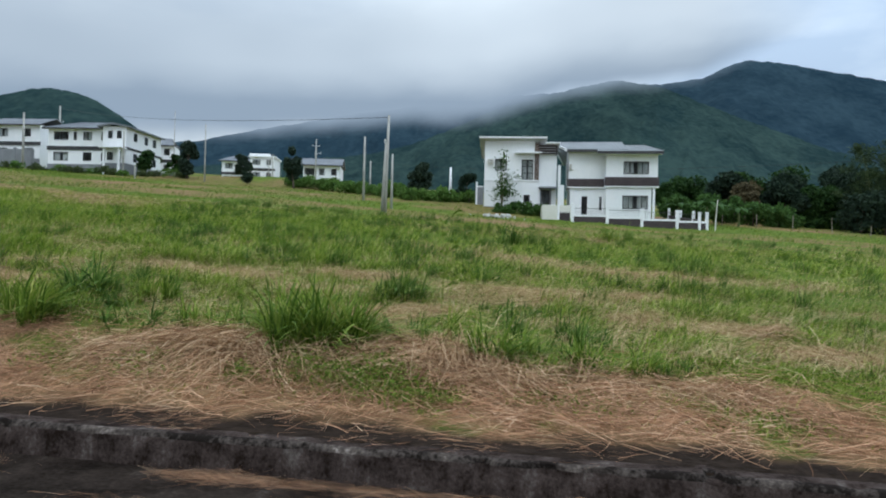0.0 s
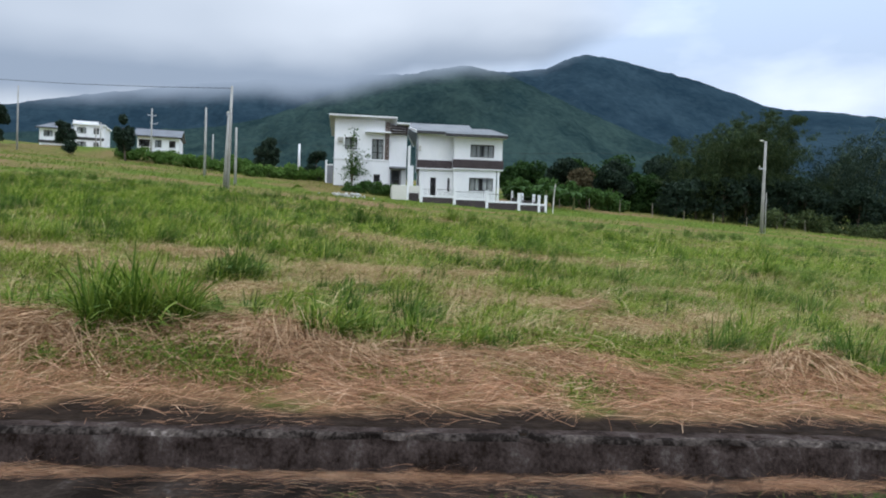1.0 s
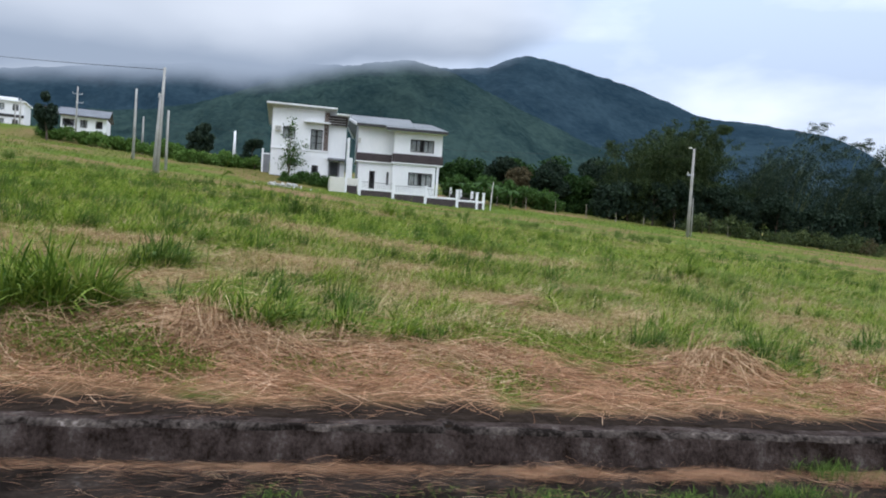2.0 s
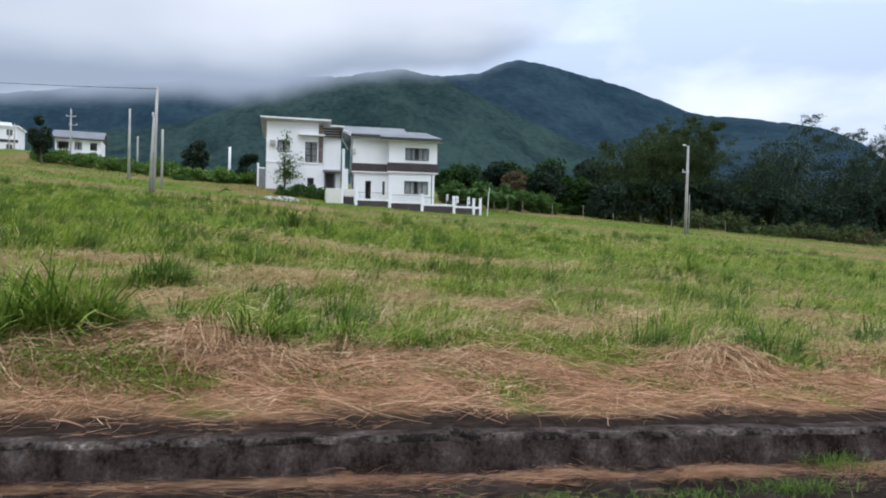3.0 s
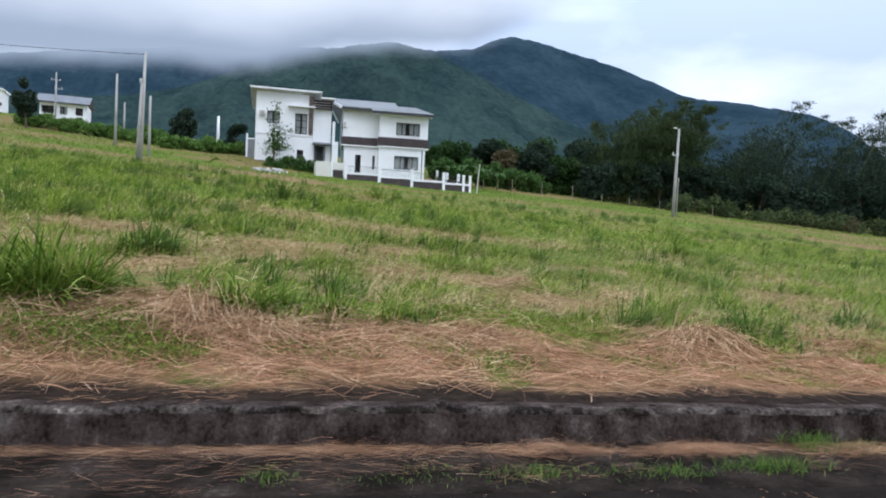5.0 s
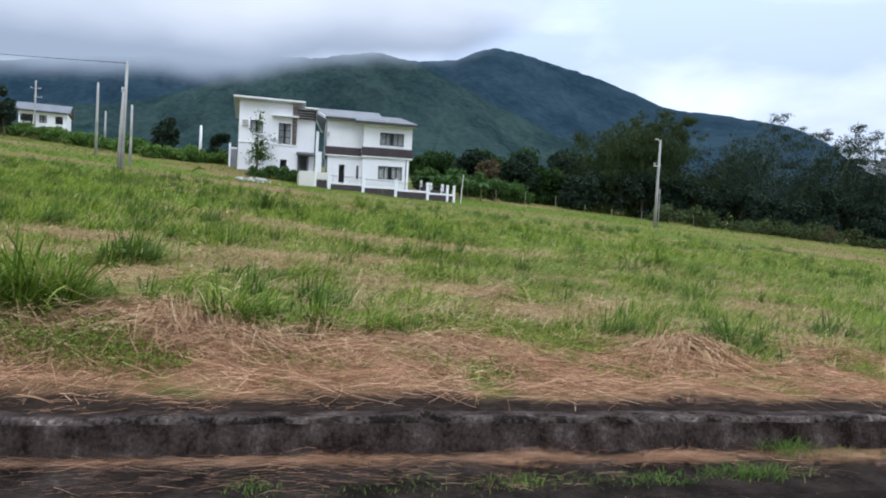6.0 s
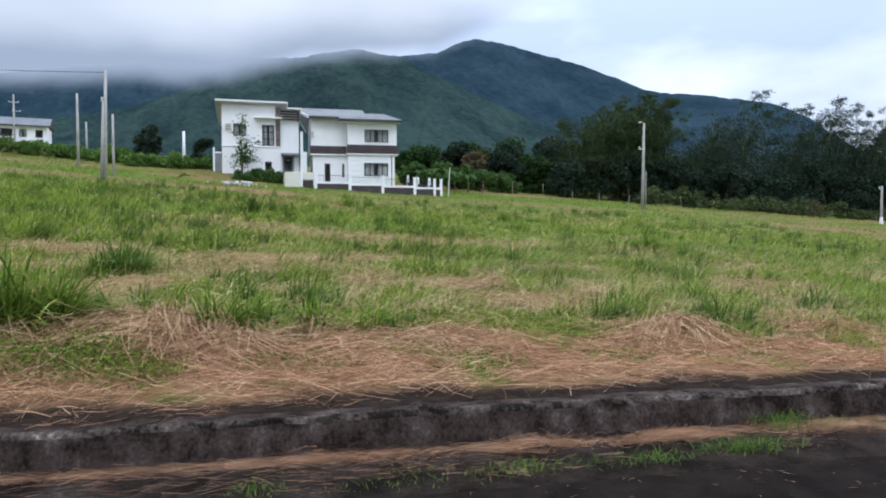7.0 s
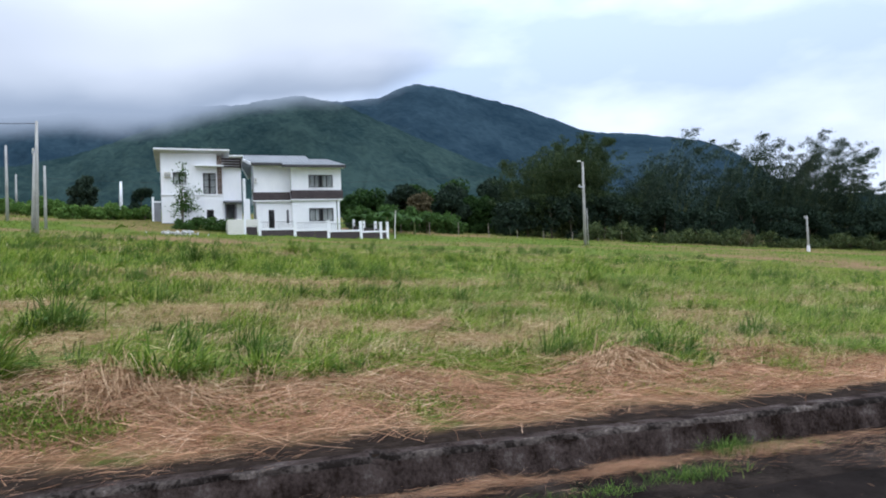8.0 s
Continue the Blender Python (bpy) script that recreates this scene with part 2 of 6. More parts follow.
def part(name, bm, material, parent, label="", smooth=False):
    ob = mesh_object(name, bm, material, parent, smooth)
    if label:
        ob["label"] = label
    return ob


def thing(name, m, label, category, group="", kind=""):
    ob = new(name)
    ob.empty_display_size = 0.3
    ob.matrix_world = m
    return tagged(ob, label, category, group, kind)


def box(bm, x0, x1, y0, y1, z0, z1, bevel=0.0):
    vs = bmesh.ops.create_cube(bm, size=1.0)["verts"]
    for v in vs:
        v.co = Vector((x0 if v.co.x < 0 else x1, y0 if v.co.y < 0 else y1, z0 if v.co.z < 0 else z1))
    if bevel:
        es = list({e for v in vs for e in v.link_edges})
        bmesh.ops.bevel(bm, geom=es, offset=bevel, segments=1, affect="EDGES")
    return bm


def one_box(x0, x1, y0, y1, z0, z1, bevel=0.0):
    return box(bmesh.new(), x0, x1, y0, y1, z0, z1, bevel)


def tube(bm, path, radii, sides=8):
    """A tapered tube along a list of points."""
    rings = []
    for i, (p, r) in enumerate(zip(path, radii)):
        a, b = path[max(0, i - 1)], path[min(len(path) - 1, i + 1)]
        r = float(r)
        way = (Vector(b) - Vector(a)).normalized()
        side = way.cross(Vector((0.3, 1, 0.1))).normalized()
        up = side.cross(way)
        rings.append([bm.verts.new(Vector(p) + r * (math.cos(k * 2 * math.pi / sides) * side + math.sin(k * 2 * math.pi / sides) * up)) for k in range(sides)])
    for a, b in zip(rings, rings[1:]):
        for k in range(sides):
            bm.faces.new((a[k], a[(k + 1) % sides], b[(k + 1) % sides], b[k]))
    bm.faces.new(rings[0][::-1])
    bm.faces.new(rings[-1])
    return bm


def raw_mesh(name, verts, quads, tris, material, smooth=False):
    """A mesh straight from arrays: verts (n, 3), quads (m, 4), tris (k, 3)."""
    me = bpy.data.meshes.new(name)
    me.vertices.add(len(verts))
    me.vertices.foreach_set("co", np.ascontiguousarray(verts, dtype=np.float32).ravel())
    nq, nt = len(quads), len(tris)
    me.loops.add(nq * 4 + nt * 3)
    me.loops.foreach_set("vertex_index", np.concatenate([np.asarray(quads, dtype=np.int32).ravel(), np.asarray(tris, dtype=np.int32).ravel()]))
    me.polygons.add(nq + nt)
    me.polygons.foreach_set("loop_start", np.concatenate([np.arange(nq) * 4, nq * 4 + np.arange(nt) * 3]).astype(np.int32))
    me.update(calc_edges=True)
    if smooth:
        me.polygons.foreach_set("use_smooth", np.ones(nq + nt, dtype=bool))
    me.materials.append(material)
    return me


rng = np.random.default_rng(7)
LATTICE = rng.random((256, 256))


def vnoise(x, y, scale):
    """Smooth value noise, 0 to 1."""
    x, y = np.asarray(x) * scale + 91.7, np.asarray(y) * scale + 37.3
    i, j = np.floor(x).astype(int), np.floor(y).astype(int)
    u, v = x - i, y - j
    u, v = u * u * (3 - 2 * u), v * v * (3 - 2 * v)
    g = lambda a, b: LATTICE[a % 256, b % 256]
    return (g(i, j) * (1 - u) + g(i + 1, j) * u) * (1 - v) + (g(i, j + 1) * (1 - u) + g(i + 1, j + 1) * u) * v


def fnoise(x, y, scale, octaves=4):
    total, amp, norm = 0, 1.0, 0
    for k in range(octaves):
        total, norm = total + amp * vnoise(x + 13.1 * k, y - 7.7 * k, scale * 2 ** k), norm + amp
        amp *= 0.55
    return total / norm


def smooth(a, b, x):
    s = np.clip((x - a) / (b - a), 0, 1)
    return s * s * (3 - 2 * s)


# ---------------------------------------------------------------- the lie of the land
KERB_Y, KERB_SLOPE = 5.03, -0.19


def kd(x, y):
    """Distance beyond the kerb's edge."""
    return (y - (KERB_Y + KERB_SLOPE * x)) / 1.018


def from_kd(x, d):
    return d * 1.018 + KERB_Y + KERB_SLOPE * x


def bump_at(x, y, x0, y0, sx, sy, h):
    return h * np.exp(-((x - x0) / sx) ** 2 - ((y - y0) / sy) ** 2)


def land(x, y):
    """Height of the open ground: a hillside that rises away from the road and to the west."""
    x, y = np.asarray(x, dtype=float), np.asarray(y, dtype=float)
    d = kd(x, y)
    xe = np.where(np.abs(x) < 120, x, np.sign(x) * (120 + (np.abs(x) - 120) * 0.25))
    ye = np.where(y < 200, y, 200 + (y - 200) * 0.25)
    p = -0.294 - 0.0453 * xe + 0.1072 * ye
    p = p + bump_at(x, y, 9, 49, 16, 8, -0.34) + bump_at(x, y, 3, 62, 7, 5, 0.35) + bump_at(x, y, 5, 7.2, 4, 2.2, 0.14) + bump_at(x, y, -21, 93, 15, 5, 1.3)
    p = p + 0.22 * (fnoise(x, y, 0.09) - 0.5) * smooth(4, 12, d) + 0.20 * (fnoise(x, y, 0.9, 3) - 0.5) * smooth(0.8, 3, d)
    s = smooth(0.45, 2.3, d)
    z = (0.135 + 0.05 * (fnoise(x, d * 1.7, 1.6, 4) - 0.45)) * (1 - s) + s * p
    z = z + 0.09 * (fnoise(x, y * 1.5, 2.3, 3) - 0.45) * smooth(0.6, 1.0, d) * smooth(4.5, 2.6, d)
    z = z + bump_at(x, y, 5.9, 6.15, 0.6, 0.28, 0.13) + bump_at(x, y, -0.2, 7.0, 1.1, 0.45, 0.10) + bump_at(x, y, -2.6, 7.3, 0.9, 0.45, 0.08)
    under = -0.32 + 0 * x
    z = np.where(d < 0.14, np.where(d < -8.6, -0.12 + 0.012 * (d + 8.6), under), z)
    return z


def dryness(x, y):
    """0 living grass, 1 mown and dead, in swathes along the road."""
    x, y = np.asarray(x, dtype=float), np.asarray(y, dtype=float)
    d = kd(x, y)
    n = fnoise(x, d * 2.2, 0.7, 4)
    wob = (fnoise(x, y, 1.3, 3) - 0.5) * 0.9
    edge = 2.25 + wob - 0.20 * smooth(-1.5, -3.0, x) + 0.45 * smooth(5.0, 8.0, x) - 0.18 * smooth(2.4, 3.2, x) * smooth(5.8, 5.0, x)
    v = 1.0 - smooth(edge - 0.25, edge + 0.35, d)
    v = v * (1 - 0.85 * smooth(0.62, 0.70, fnoise(x + 40, y, 1.1, 3)))

    def swathe(x0, d0, rx, rd, k=1.0, slant=0.0):
        q = ((x - x0) / rx) ** 2 + ((d - d0 - slant * (x - x0) + 0.5 * wob) / rd) ** 2
        return k * (1 - smooth(0.5, 1.25, q))

    for x0, d0, rx, rd in ((5.4, 4.15, 1.6, 0.28), (4.4, 5.55, 1.9, 0.42), (6.9, 5.7, 0.8, 0.5), 
                           (-1.7, 5.7, 1.2, 0.40), (-4.2, 6.6, 1.6, 0.6), (10.2, 6.2, 0.8, 0.5), (8.9, 3.6, 1.6, 0.5), (-1.2, 3.9, 0.9, 0.5), (8.2, 8.4, 1.4, 0.3),
                           (-7.5, 4.0, 2.0, 0.6), (13.5, 4.4, 2.5, 0.6), (64, 51.0, 27, 2.8), (-5.5, 41.5, 9, 0.8), (-19, 35, 7, 0.9), (6.0, 2.35, 1.1, 0.6), (0.6, 1.3, 0.6, 0.6)):
        v = np.maximum(v, swathe(x0, d0, rx, rd, 0.95))
    for x0, d0, rx, rd, slant in ((3.0, 7.8, 2.8, 0.6, 0.36), (-0.3, 4.5, 1.0, 0.45, 0.5), (-1.5, 7.6, 1.1, 0.5, 0.3), (-7.2, 5.6, 1.1, 0.5, 0.3), (5.3, 4.1, 1.4, 0.4, 0.2), (0.1, 2.75, 0.75, 0.6, 0.2), (10.5, 6.6, 1.0, 0.6, 0.2)):
        v = np.maximum(v, swathe(x0, d0, rx, rd, 0.95, slant))
    far = smooth(0.60, 0.72, fnoise(x * 0.35, d, 0.28, 4)) * smooth(7, 13, d) * 0.75
    far = far + 0.55 * smooth(0.52, 0.62, fnoise(x * 0.3, d, 0.16, 3)) * smooth(18, 26, d)
    near = 0.7 * smooth(0.52, 0.62, fnoise(x * 0.55 + 20, d * 1.5, 0.5, 4)) * (0.15 + 0.85 * smooth(-0.5, 2.0, x)) * smooth(3.4, 4.4, d) * (1 - smooth(10, 15, d))
    far = np.maximum(far, near)
    return np.clip(np.maximum(v, far) * (0.75 + 0.5 * n), 0, 1)


def spread_lines(lo, hi, fine_lo, fine_hi, step, growth=1.13):
    out, s, x = list(np.arange(fine_lo, fine_hi, step)), step, fine_lo
    while x > lo:
        s *= growth
        x -= s
        out.insert(0, x)
    s, x = step, out[-1]
    while x < hi:
        s *= growth
        x += s
        out.append(x)
    return np.array(out)


gx = spread_lines(-2500, 2500, -9, 17, 0.135, 1.06)
gy = spread_lines(-1500, 2500, 3.0, 15.0, 0.105, 1.055)
GX, GY = np.meshgrid(gx, gy)
GZ = land(GX, GY)
nx, ny = len(gx), len(gy)
idx = np.arange(nx * ny).reshape(ny, nx)
quads = np.stack([idx[:-1, :-1], idx[:-1, 1:], idx[1:, 1:], idx[1:, :-1]], -1).reshape(-1, 4)
me = raw_mesh("ground", np.stack([GX, GY, GZ], -1).reshape(-1, 3), quads, np.zeros((0, 3), int), M_GROUND, smooth=True)
attr = me.attributes.new("dry", "FLOAT", "POINT")
attr.data.foreach_set("value", dryness(GX, GY).astype(np.float32).ravel())
soil = 1 - smooth(0.55, 0.95, kd(GX, GY) + 0.75 * (fnoise(GX, kd(GX, GY) * 1.6, 1.5, 4) - 0.5) + 0.12 * smooth(2, 8, GX))
me.attributes.new("soil", "FLOAT", "POINT").data.foreach_set("value", soil.astype(np.float32).ravel())
ground = tagged(new("ground", me), "sloping field of green grass with mown dry swathes", "ground", kind="structure")


# ---------------------------------------------------------------- road, gutter, kerb
def strip(name, profile, x0, x1, step, material, rough=0.0, seed=0.0, worn=None, holes=()):
    """A strip along the kerb line with the profile (distance, height), its surface uneven by rough."""
    xs = np.arange(x0, x1, step)
    prof = np.array(profile)
    X = np.repeat(xs[:, None], len(prof), 1)
    D = np.repeat(prof[None, :, 0], len(xs), 0)
    Z = np.repeat(prof[None, :, 1], len(xs), 0)
    if rough:
        arc = np.cumsum(np.r_[0, np.hypot(*np.diff(prof, axis=0).T)])[None, :] + 0 * X
        n = fnoise(X + seed, arc * 1.6 + 9, 1.7, 6) - 0.5
        chips = smooth(0.66, 0.78, fnoise(X + seed + 50, arc, 5.0, 3))
        D = D + rough * n + np.where(Z > 0.06, 0.9, 0.3) * rough * chips
        if holes:
            for hx, hz, rx, rz, deep in holes:
                dent = deep * np.exp(-(np.abs(X - hx + 0.02 * n) / rx) ** 4 - (np.abs(Z - hz) / rz) ** 4)
                D = D + dent * (1 + 2 * n)
        Z = Z + 0.6 * rough * n - np.where(Z > 0.06, 0.8, 0.3) * rough * chips
    V = np.stack([X, D * 1.018 + KERB_Y + KERB_SLOPE * X, Z], -1).reshape(-1, 3)
    i = np.arange(len(xs) * len(prof)).reshape(len(xs), len(prof))
    q = np.stack([i[:-1, :-1], i[1:, :-1], i[1:, 1:], i[:-1, 1:]], -1).reshape(-1, 4)
    me = raw_mesh(name, V, q, np.zeros((0, 3), int), material, smooth=True)
    if worn is not None:
        me.materials.append(worn)
        cols = np.zeros((len(xs) - 1, len(prof) - 1), dtype=np.int32)
        d = np.array([0.5 * (a[0] + b[0]) for a, b in zip(prof, prof[1:])])
        z = np.array([0.5 * (a[1] + b[1]) for a, b in zip(prof, prof[1:])])
        cols[:, (z > 0.105) & (d < 0.085)] = 1
        me.polygons.foreach_set("material_index", cols.ravel())
    return new(name, me)


kerb_profile = ([(-0.03, -0.30), (-0.02, -0.16)] + [(-0.015 + 0.035 * k / 8, -0.13 + 0.235 * k / 8) for k in range(9)]
                + [(0.026, 0.122), (0.036, 0.136), (0.05, 0.145), (0.08, 0.150)] + [(0.08 + 0.03 * k, 0.15 - 0.001 * k) for k in range(1, 6)] + [(0.27, 0.12), (0.30, 0.02)])
kerb = tagged(strip("kerb", kerb_profile, -16, 24, 0.022, M_KERB, 0.030, worn=M_WORN, holes=((2.13, 0.13, 0.06, 0.05, 0.09), (0.50, 0.08, 0.05, 0.07, 0.05), (0.98, 0.09, 0.12, 0.05, 0.045), (1.35, 0.10, 0.10, 0.04, 0.035), (-2.2, 0.11, 0.16, 0.04, 0.04), (3.6, 0.10, 0.14, 0.04, 0.04), (5.0, 0.11, 0.10, 0.05, 0.05), (-0.9, 0.10, 0.05, 0.06, 0.05))), "blackened weathered concrete kerb with a worn chipped edge", "kerb", kind="structure")
gutter = tagged(strip("gutter", [(-0.95, -0.20), (-0.95, -0.115)] + [(-0.90 + 0.1 * k, -0.115 - 0.012 * math.sin(k * 0.35)) for k in range(10)], -16, 24, 0.06, M_GUTTER, 0.02, 5.0),
                "dirty concrete gutter strewn with dry straw", "gutter", kind="structure")
road = tagged(strip("road", [(-8.8, -0.25)] + [(-8.7 + 0.43 * k, -0.105 + 0.05 * math.sin(math.pi * k / 18)) for k in range(19)], -300, 300, 2.0, M_ASPHALT, 0.0),
              "dark worn asphalt road beside the kerb", "road", kind="structure")

# ---------------------------------------------------------------- mountains and low cloud
def ridge(name, azimuths, elevations, foot, top, material, spur, seed, n_az=440, n_t=96):
    """A range seen from the road: crest elevations (degrees) over azimuths (degrees), foot and crest distance in metres."""
    a = np.linspace(azimuths[0], azimuths[-1], n_az)
    crest = np.interp(a, azimuths, elevations)
    k = np.hanning(9) / np.hanning(9).sum()
    crest = np.convolve(np.pad(crest, 4, mode="edge"), k, "valid") + 0.22 * (fnoise(a * 0.9 + seed, a * 0, 1.0, 4) - 0.5) + 0.12 * (fnoise(a * 5.0 + seed, a * 0, 1.0, 2) - 0.5)
    t = np.linspace(0, 1.3, n_t)
    T, AZ = np.meshgrid(t, np.radians(a))
    C = np.repeat(crest[:, None], n_t, 1)
    dist = foot + (top - foot) * T
    fx, fy = dist * np.sin(AZ), dist * np.cos(AZ)
    start = land(foot * np.sin(AZ), foot * np.cos(AZ)) - 8
    hc = 1.6 + top * np.tan(np.radians(C))
    prof = np.where(T <= 1, T ** 1.25, 1 - (T - 1) * 1.6)
    spurs = np.abs(fnoise(np.degrees(AZ) * 0.11 + seed + T * 0.9, T * 1.5 + seed, 1.0, 4) - 0.5) * 2
    h = start + (hc - start) * prof - spur * hc * spurs * np.clip(T * (1.02 - T) * 4, 0, 1)
    h = h + (12 * (fnoise(fx, fy, 0.02, 3) - 0.5) + 0.011 * top * (fnoise(np.degrees(AZ) * 1.9 + seed, T * 13.0, 1.0, 3) - 0.5)) * np.clip(4 * T, 0, 1) * np.clip((1.04 - T) * 6, 0, 1)
    V = np.stack([fx, fy, h], -1).reshape(-1, 3)
    i = np.arange(n_az * n_t).reshape(n_az, n_t)
    q = np.stack([i[:-1, :-1], i[:-1, 1:], i[1:, 1:], i[1:, :-1]], -1).reshape(-1, 4)
    return new(name, raw_mesh(name, V, q, np.zeros((0, 3), int), material, smooth=True))


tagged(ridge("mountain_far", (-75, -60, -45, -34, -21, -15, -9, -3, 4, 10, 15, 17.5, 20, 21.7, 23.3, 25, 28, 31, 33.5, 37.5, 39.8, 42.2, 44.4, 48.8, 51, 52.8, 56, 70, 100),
             (5, 6, 7, 7.6, 8.6, 10.2, 11.5, 12.6, 13.5, 14.0, 14.4, 14.35, 14.4, 14.55, 15.35, 15.7, 14.95, 14.15, 13.35, 11.65, 10.75, 10.5, 10.15, 9.15, 8.1, 6.3, 4.4, 3.0, 2.5), 700, 2100, M_HILL_FAR_HAZED, 0.16, 3.0),
       "dark forested mountain tinted haze-blue, with its crest in cloud", "mountain", kind="structure")
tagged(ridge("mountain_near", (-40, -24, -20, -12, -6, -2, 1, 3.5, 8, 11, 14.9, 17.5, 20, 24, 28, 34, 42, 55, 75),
             (4.5, 6.0, 6.8, 7.7, 8.6, 9.7, 11.0, 12.2, 13.6, 14.3, 14.85, 14.3, 13.3, 11.5, 9.7, 7.2, 5.6, 4.0, 2.5), 330, 1050, M_HILL_NEAR_HAZED, 0.20, 11.0),
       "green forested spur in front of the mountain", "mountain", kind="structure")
tagged(ridge("hill_west", (-75, -60, -48, -40, -36, -33.9, -32, -30.4, -28.5, -27, -25.1, -23.5, -21.5, -19),
             (5, 6, 7.4, 8.9, 10.0, 10.7, 11.4, 11.75, 11.5, 10.8, 9.6, 8.3, 6.7, 5.5), 260, 520, M_HILL_NEAR_HAZED, 0.10, 23.0, 260, 60),
       "rounded wooded hill behind the houses", "hill", kind="structure")


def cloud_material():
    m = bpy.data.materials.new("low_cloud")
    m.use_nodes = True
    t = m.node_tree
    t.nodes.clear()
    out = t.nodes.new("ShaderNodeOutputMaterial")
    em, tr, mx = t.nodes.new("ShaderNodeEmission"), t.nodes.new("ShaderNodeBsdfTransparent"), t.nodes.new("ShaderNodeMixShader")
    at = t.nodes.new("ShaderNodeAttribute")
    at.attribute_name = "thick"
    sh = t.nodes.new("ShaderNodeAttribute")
    sh.attribute_name = "shade_tone"
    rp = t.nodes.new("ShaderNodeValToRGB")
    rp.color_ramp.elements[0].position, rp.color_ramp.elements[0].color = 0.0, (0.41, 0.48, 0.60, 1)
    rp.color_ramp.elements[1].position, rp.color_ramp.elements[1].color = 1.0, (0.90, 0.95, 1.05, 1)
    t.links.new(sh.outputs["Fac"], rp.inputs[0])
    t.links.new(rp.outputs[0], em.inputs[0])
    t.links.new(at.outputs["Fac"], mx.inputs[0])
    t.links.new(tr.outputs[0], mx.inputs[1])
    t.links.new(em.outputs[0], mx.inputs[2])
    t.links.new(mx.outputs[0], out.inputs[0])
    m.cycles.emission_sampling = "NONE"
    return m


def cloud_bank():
    """Low stratus that hides the crests: a curved glowing sheet, nearer in the west, thick above its ragged lower edge.
    """
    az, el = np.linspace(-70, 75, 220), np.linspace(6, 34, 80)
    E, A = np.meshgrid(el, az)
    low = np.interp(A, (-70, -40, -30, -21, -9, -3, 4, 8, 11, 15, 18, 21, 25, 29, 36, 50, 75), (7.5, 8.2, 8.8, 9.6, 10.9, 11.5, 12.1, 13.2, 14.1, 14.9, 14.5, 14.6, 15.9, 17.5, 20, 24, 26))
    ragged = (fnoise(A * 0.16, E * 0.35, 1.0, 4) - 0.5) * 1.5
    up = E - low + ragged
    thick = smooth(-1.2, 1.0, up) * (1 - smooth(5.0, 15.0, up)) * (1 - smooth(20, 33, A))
    # Tone of the glow: shaded grey underside and darker west are painted in.
    shade_tone = np.clip(smooth(-0.5, 5.5, up) * 0.92 + 0.55 * (fnoise(A * 0.055 + 5, E * 0.11, 1.0, 3) - 0.42) - 0.45 * (1 - smooth(-15, 8, A)) - 0.16 * np.exp(-(up / 2.2) ** 2) * (1 - smooth(22, 30, A)), 0, 1)
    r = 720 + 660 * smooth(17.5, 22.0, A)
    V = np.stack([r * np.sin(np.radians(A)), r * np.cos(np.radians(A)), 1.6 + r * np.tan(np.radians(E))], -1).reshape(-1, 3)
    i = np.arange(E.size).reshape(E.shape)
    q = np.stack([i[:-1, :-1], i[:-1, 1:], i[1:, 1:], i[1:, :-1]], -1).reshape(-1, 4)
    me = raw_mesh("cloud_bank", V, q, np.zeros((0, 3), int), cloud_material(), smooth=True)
    for n, val in (("thick", thick), ("shade_tone", shade_tone)):
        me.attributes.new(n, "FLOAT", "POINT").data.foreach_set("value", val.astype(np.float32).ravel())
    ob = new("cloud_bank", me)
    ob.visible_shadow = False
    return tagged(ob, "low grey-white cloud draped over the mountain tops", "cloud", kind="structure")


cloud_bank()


# ---------------------------------------------------------------- houses
def wall_bm(u0, u1, v0, v1, w0, w1, holes=()):
    """A wall slab from u0 to u1 with rectangular openings (u0, u1, w0, w1) right through it."""
    bm = bmesh.new()
    us = sorted({u0, u1, *[h[0] for h in holes], *[h[1] for h in holes]})
    for a, b in zip(us, us[1:]):
        cut = sorted((h[2], h[3]) for h in holes if h[0] < (a + b) / 2 < h[1])
        z = w0
        for c, d in cut + [(w1, w1)]:
            if c - z > 1e-4:
                box(bm, a, b, v0, v1, z, c)
            z = d
    bmesh.ops.remove_doubles(bm, verts=bm.verts, dist=1e-5)
    return bm


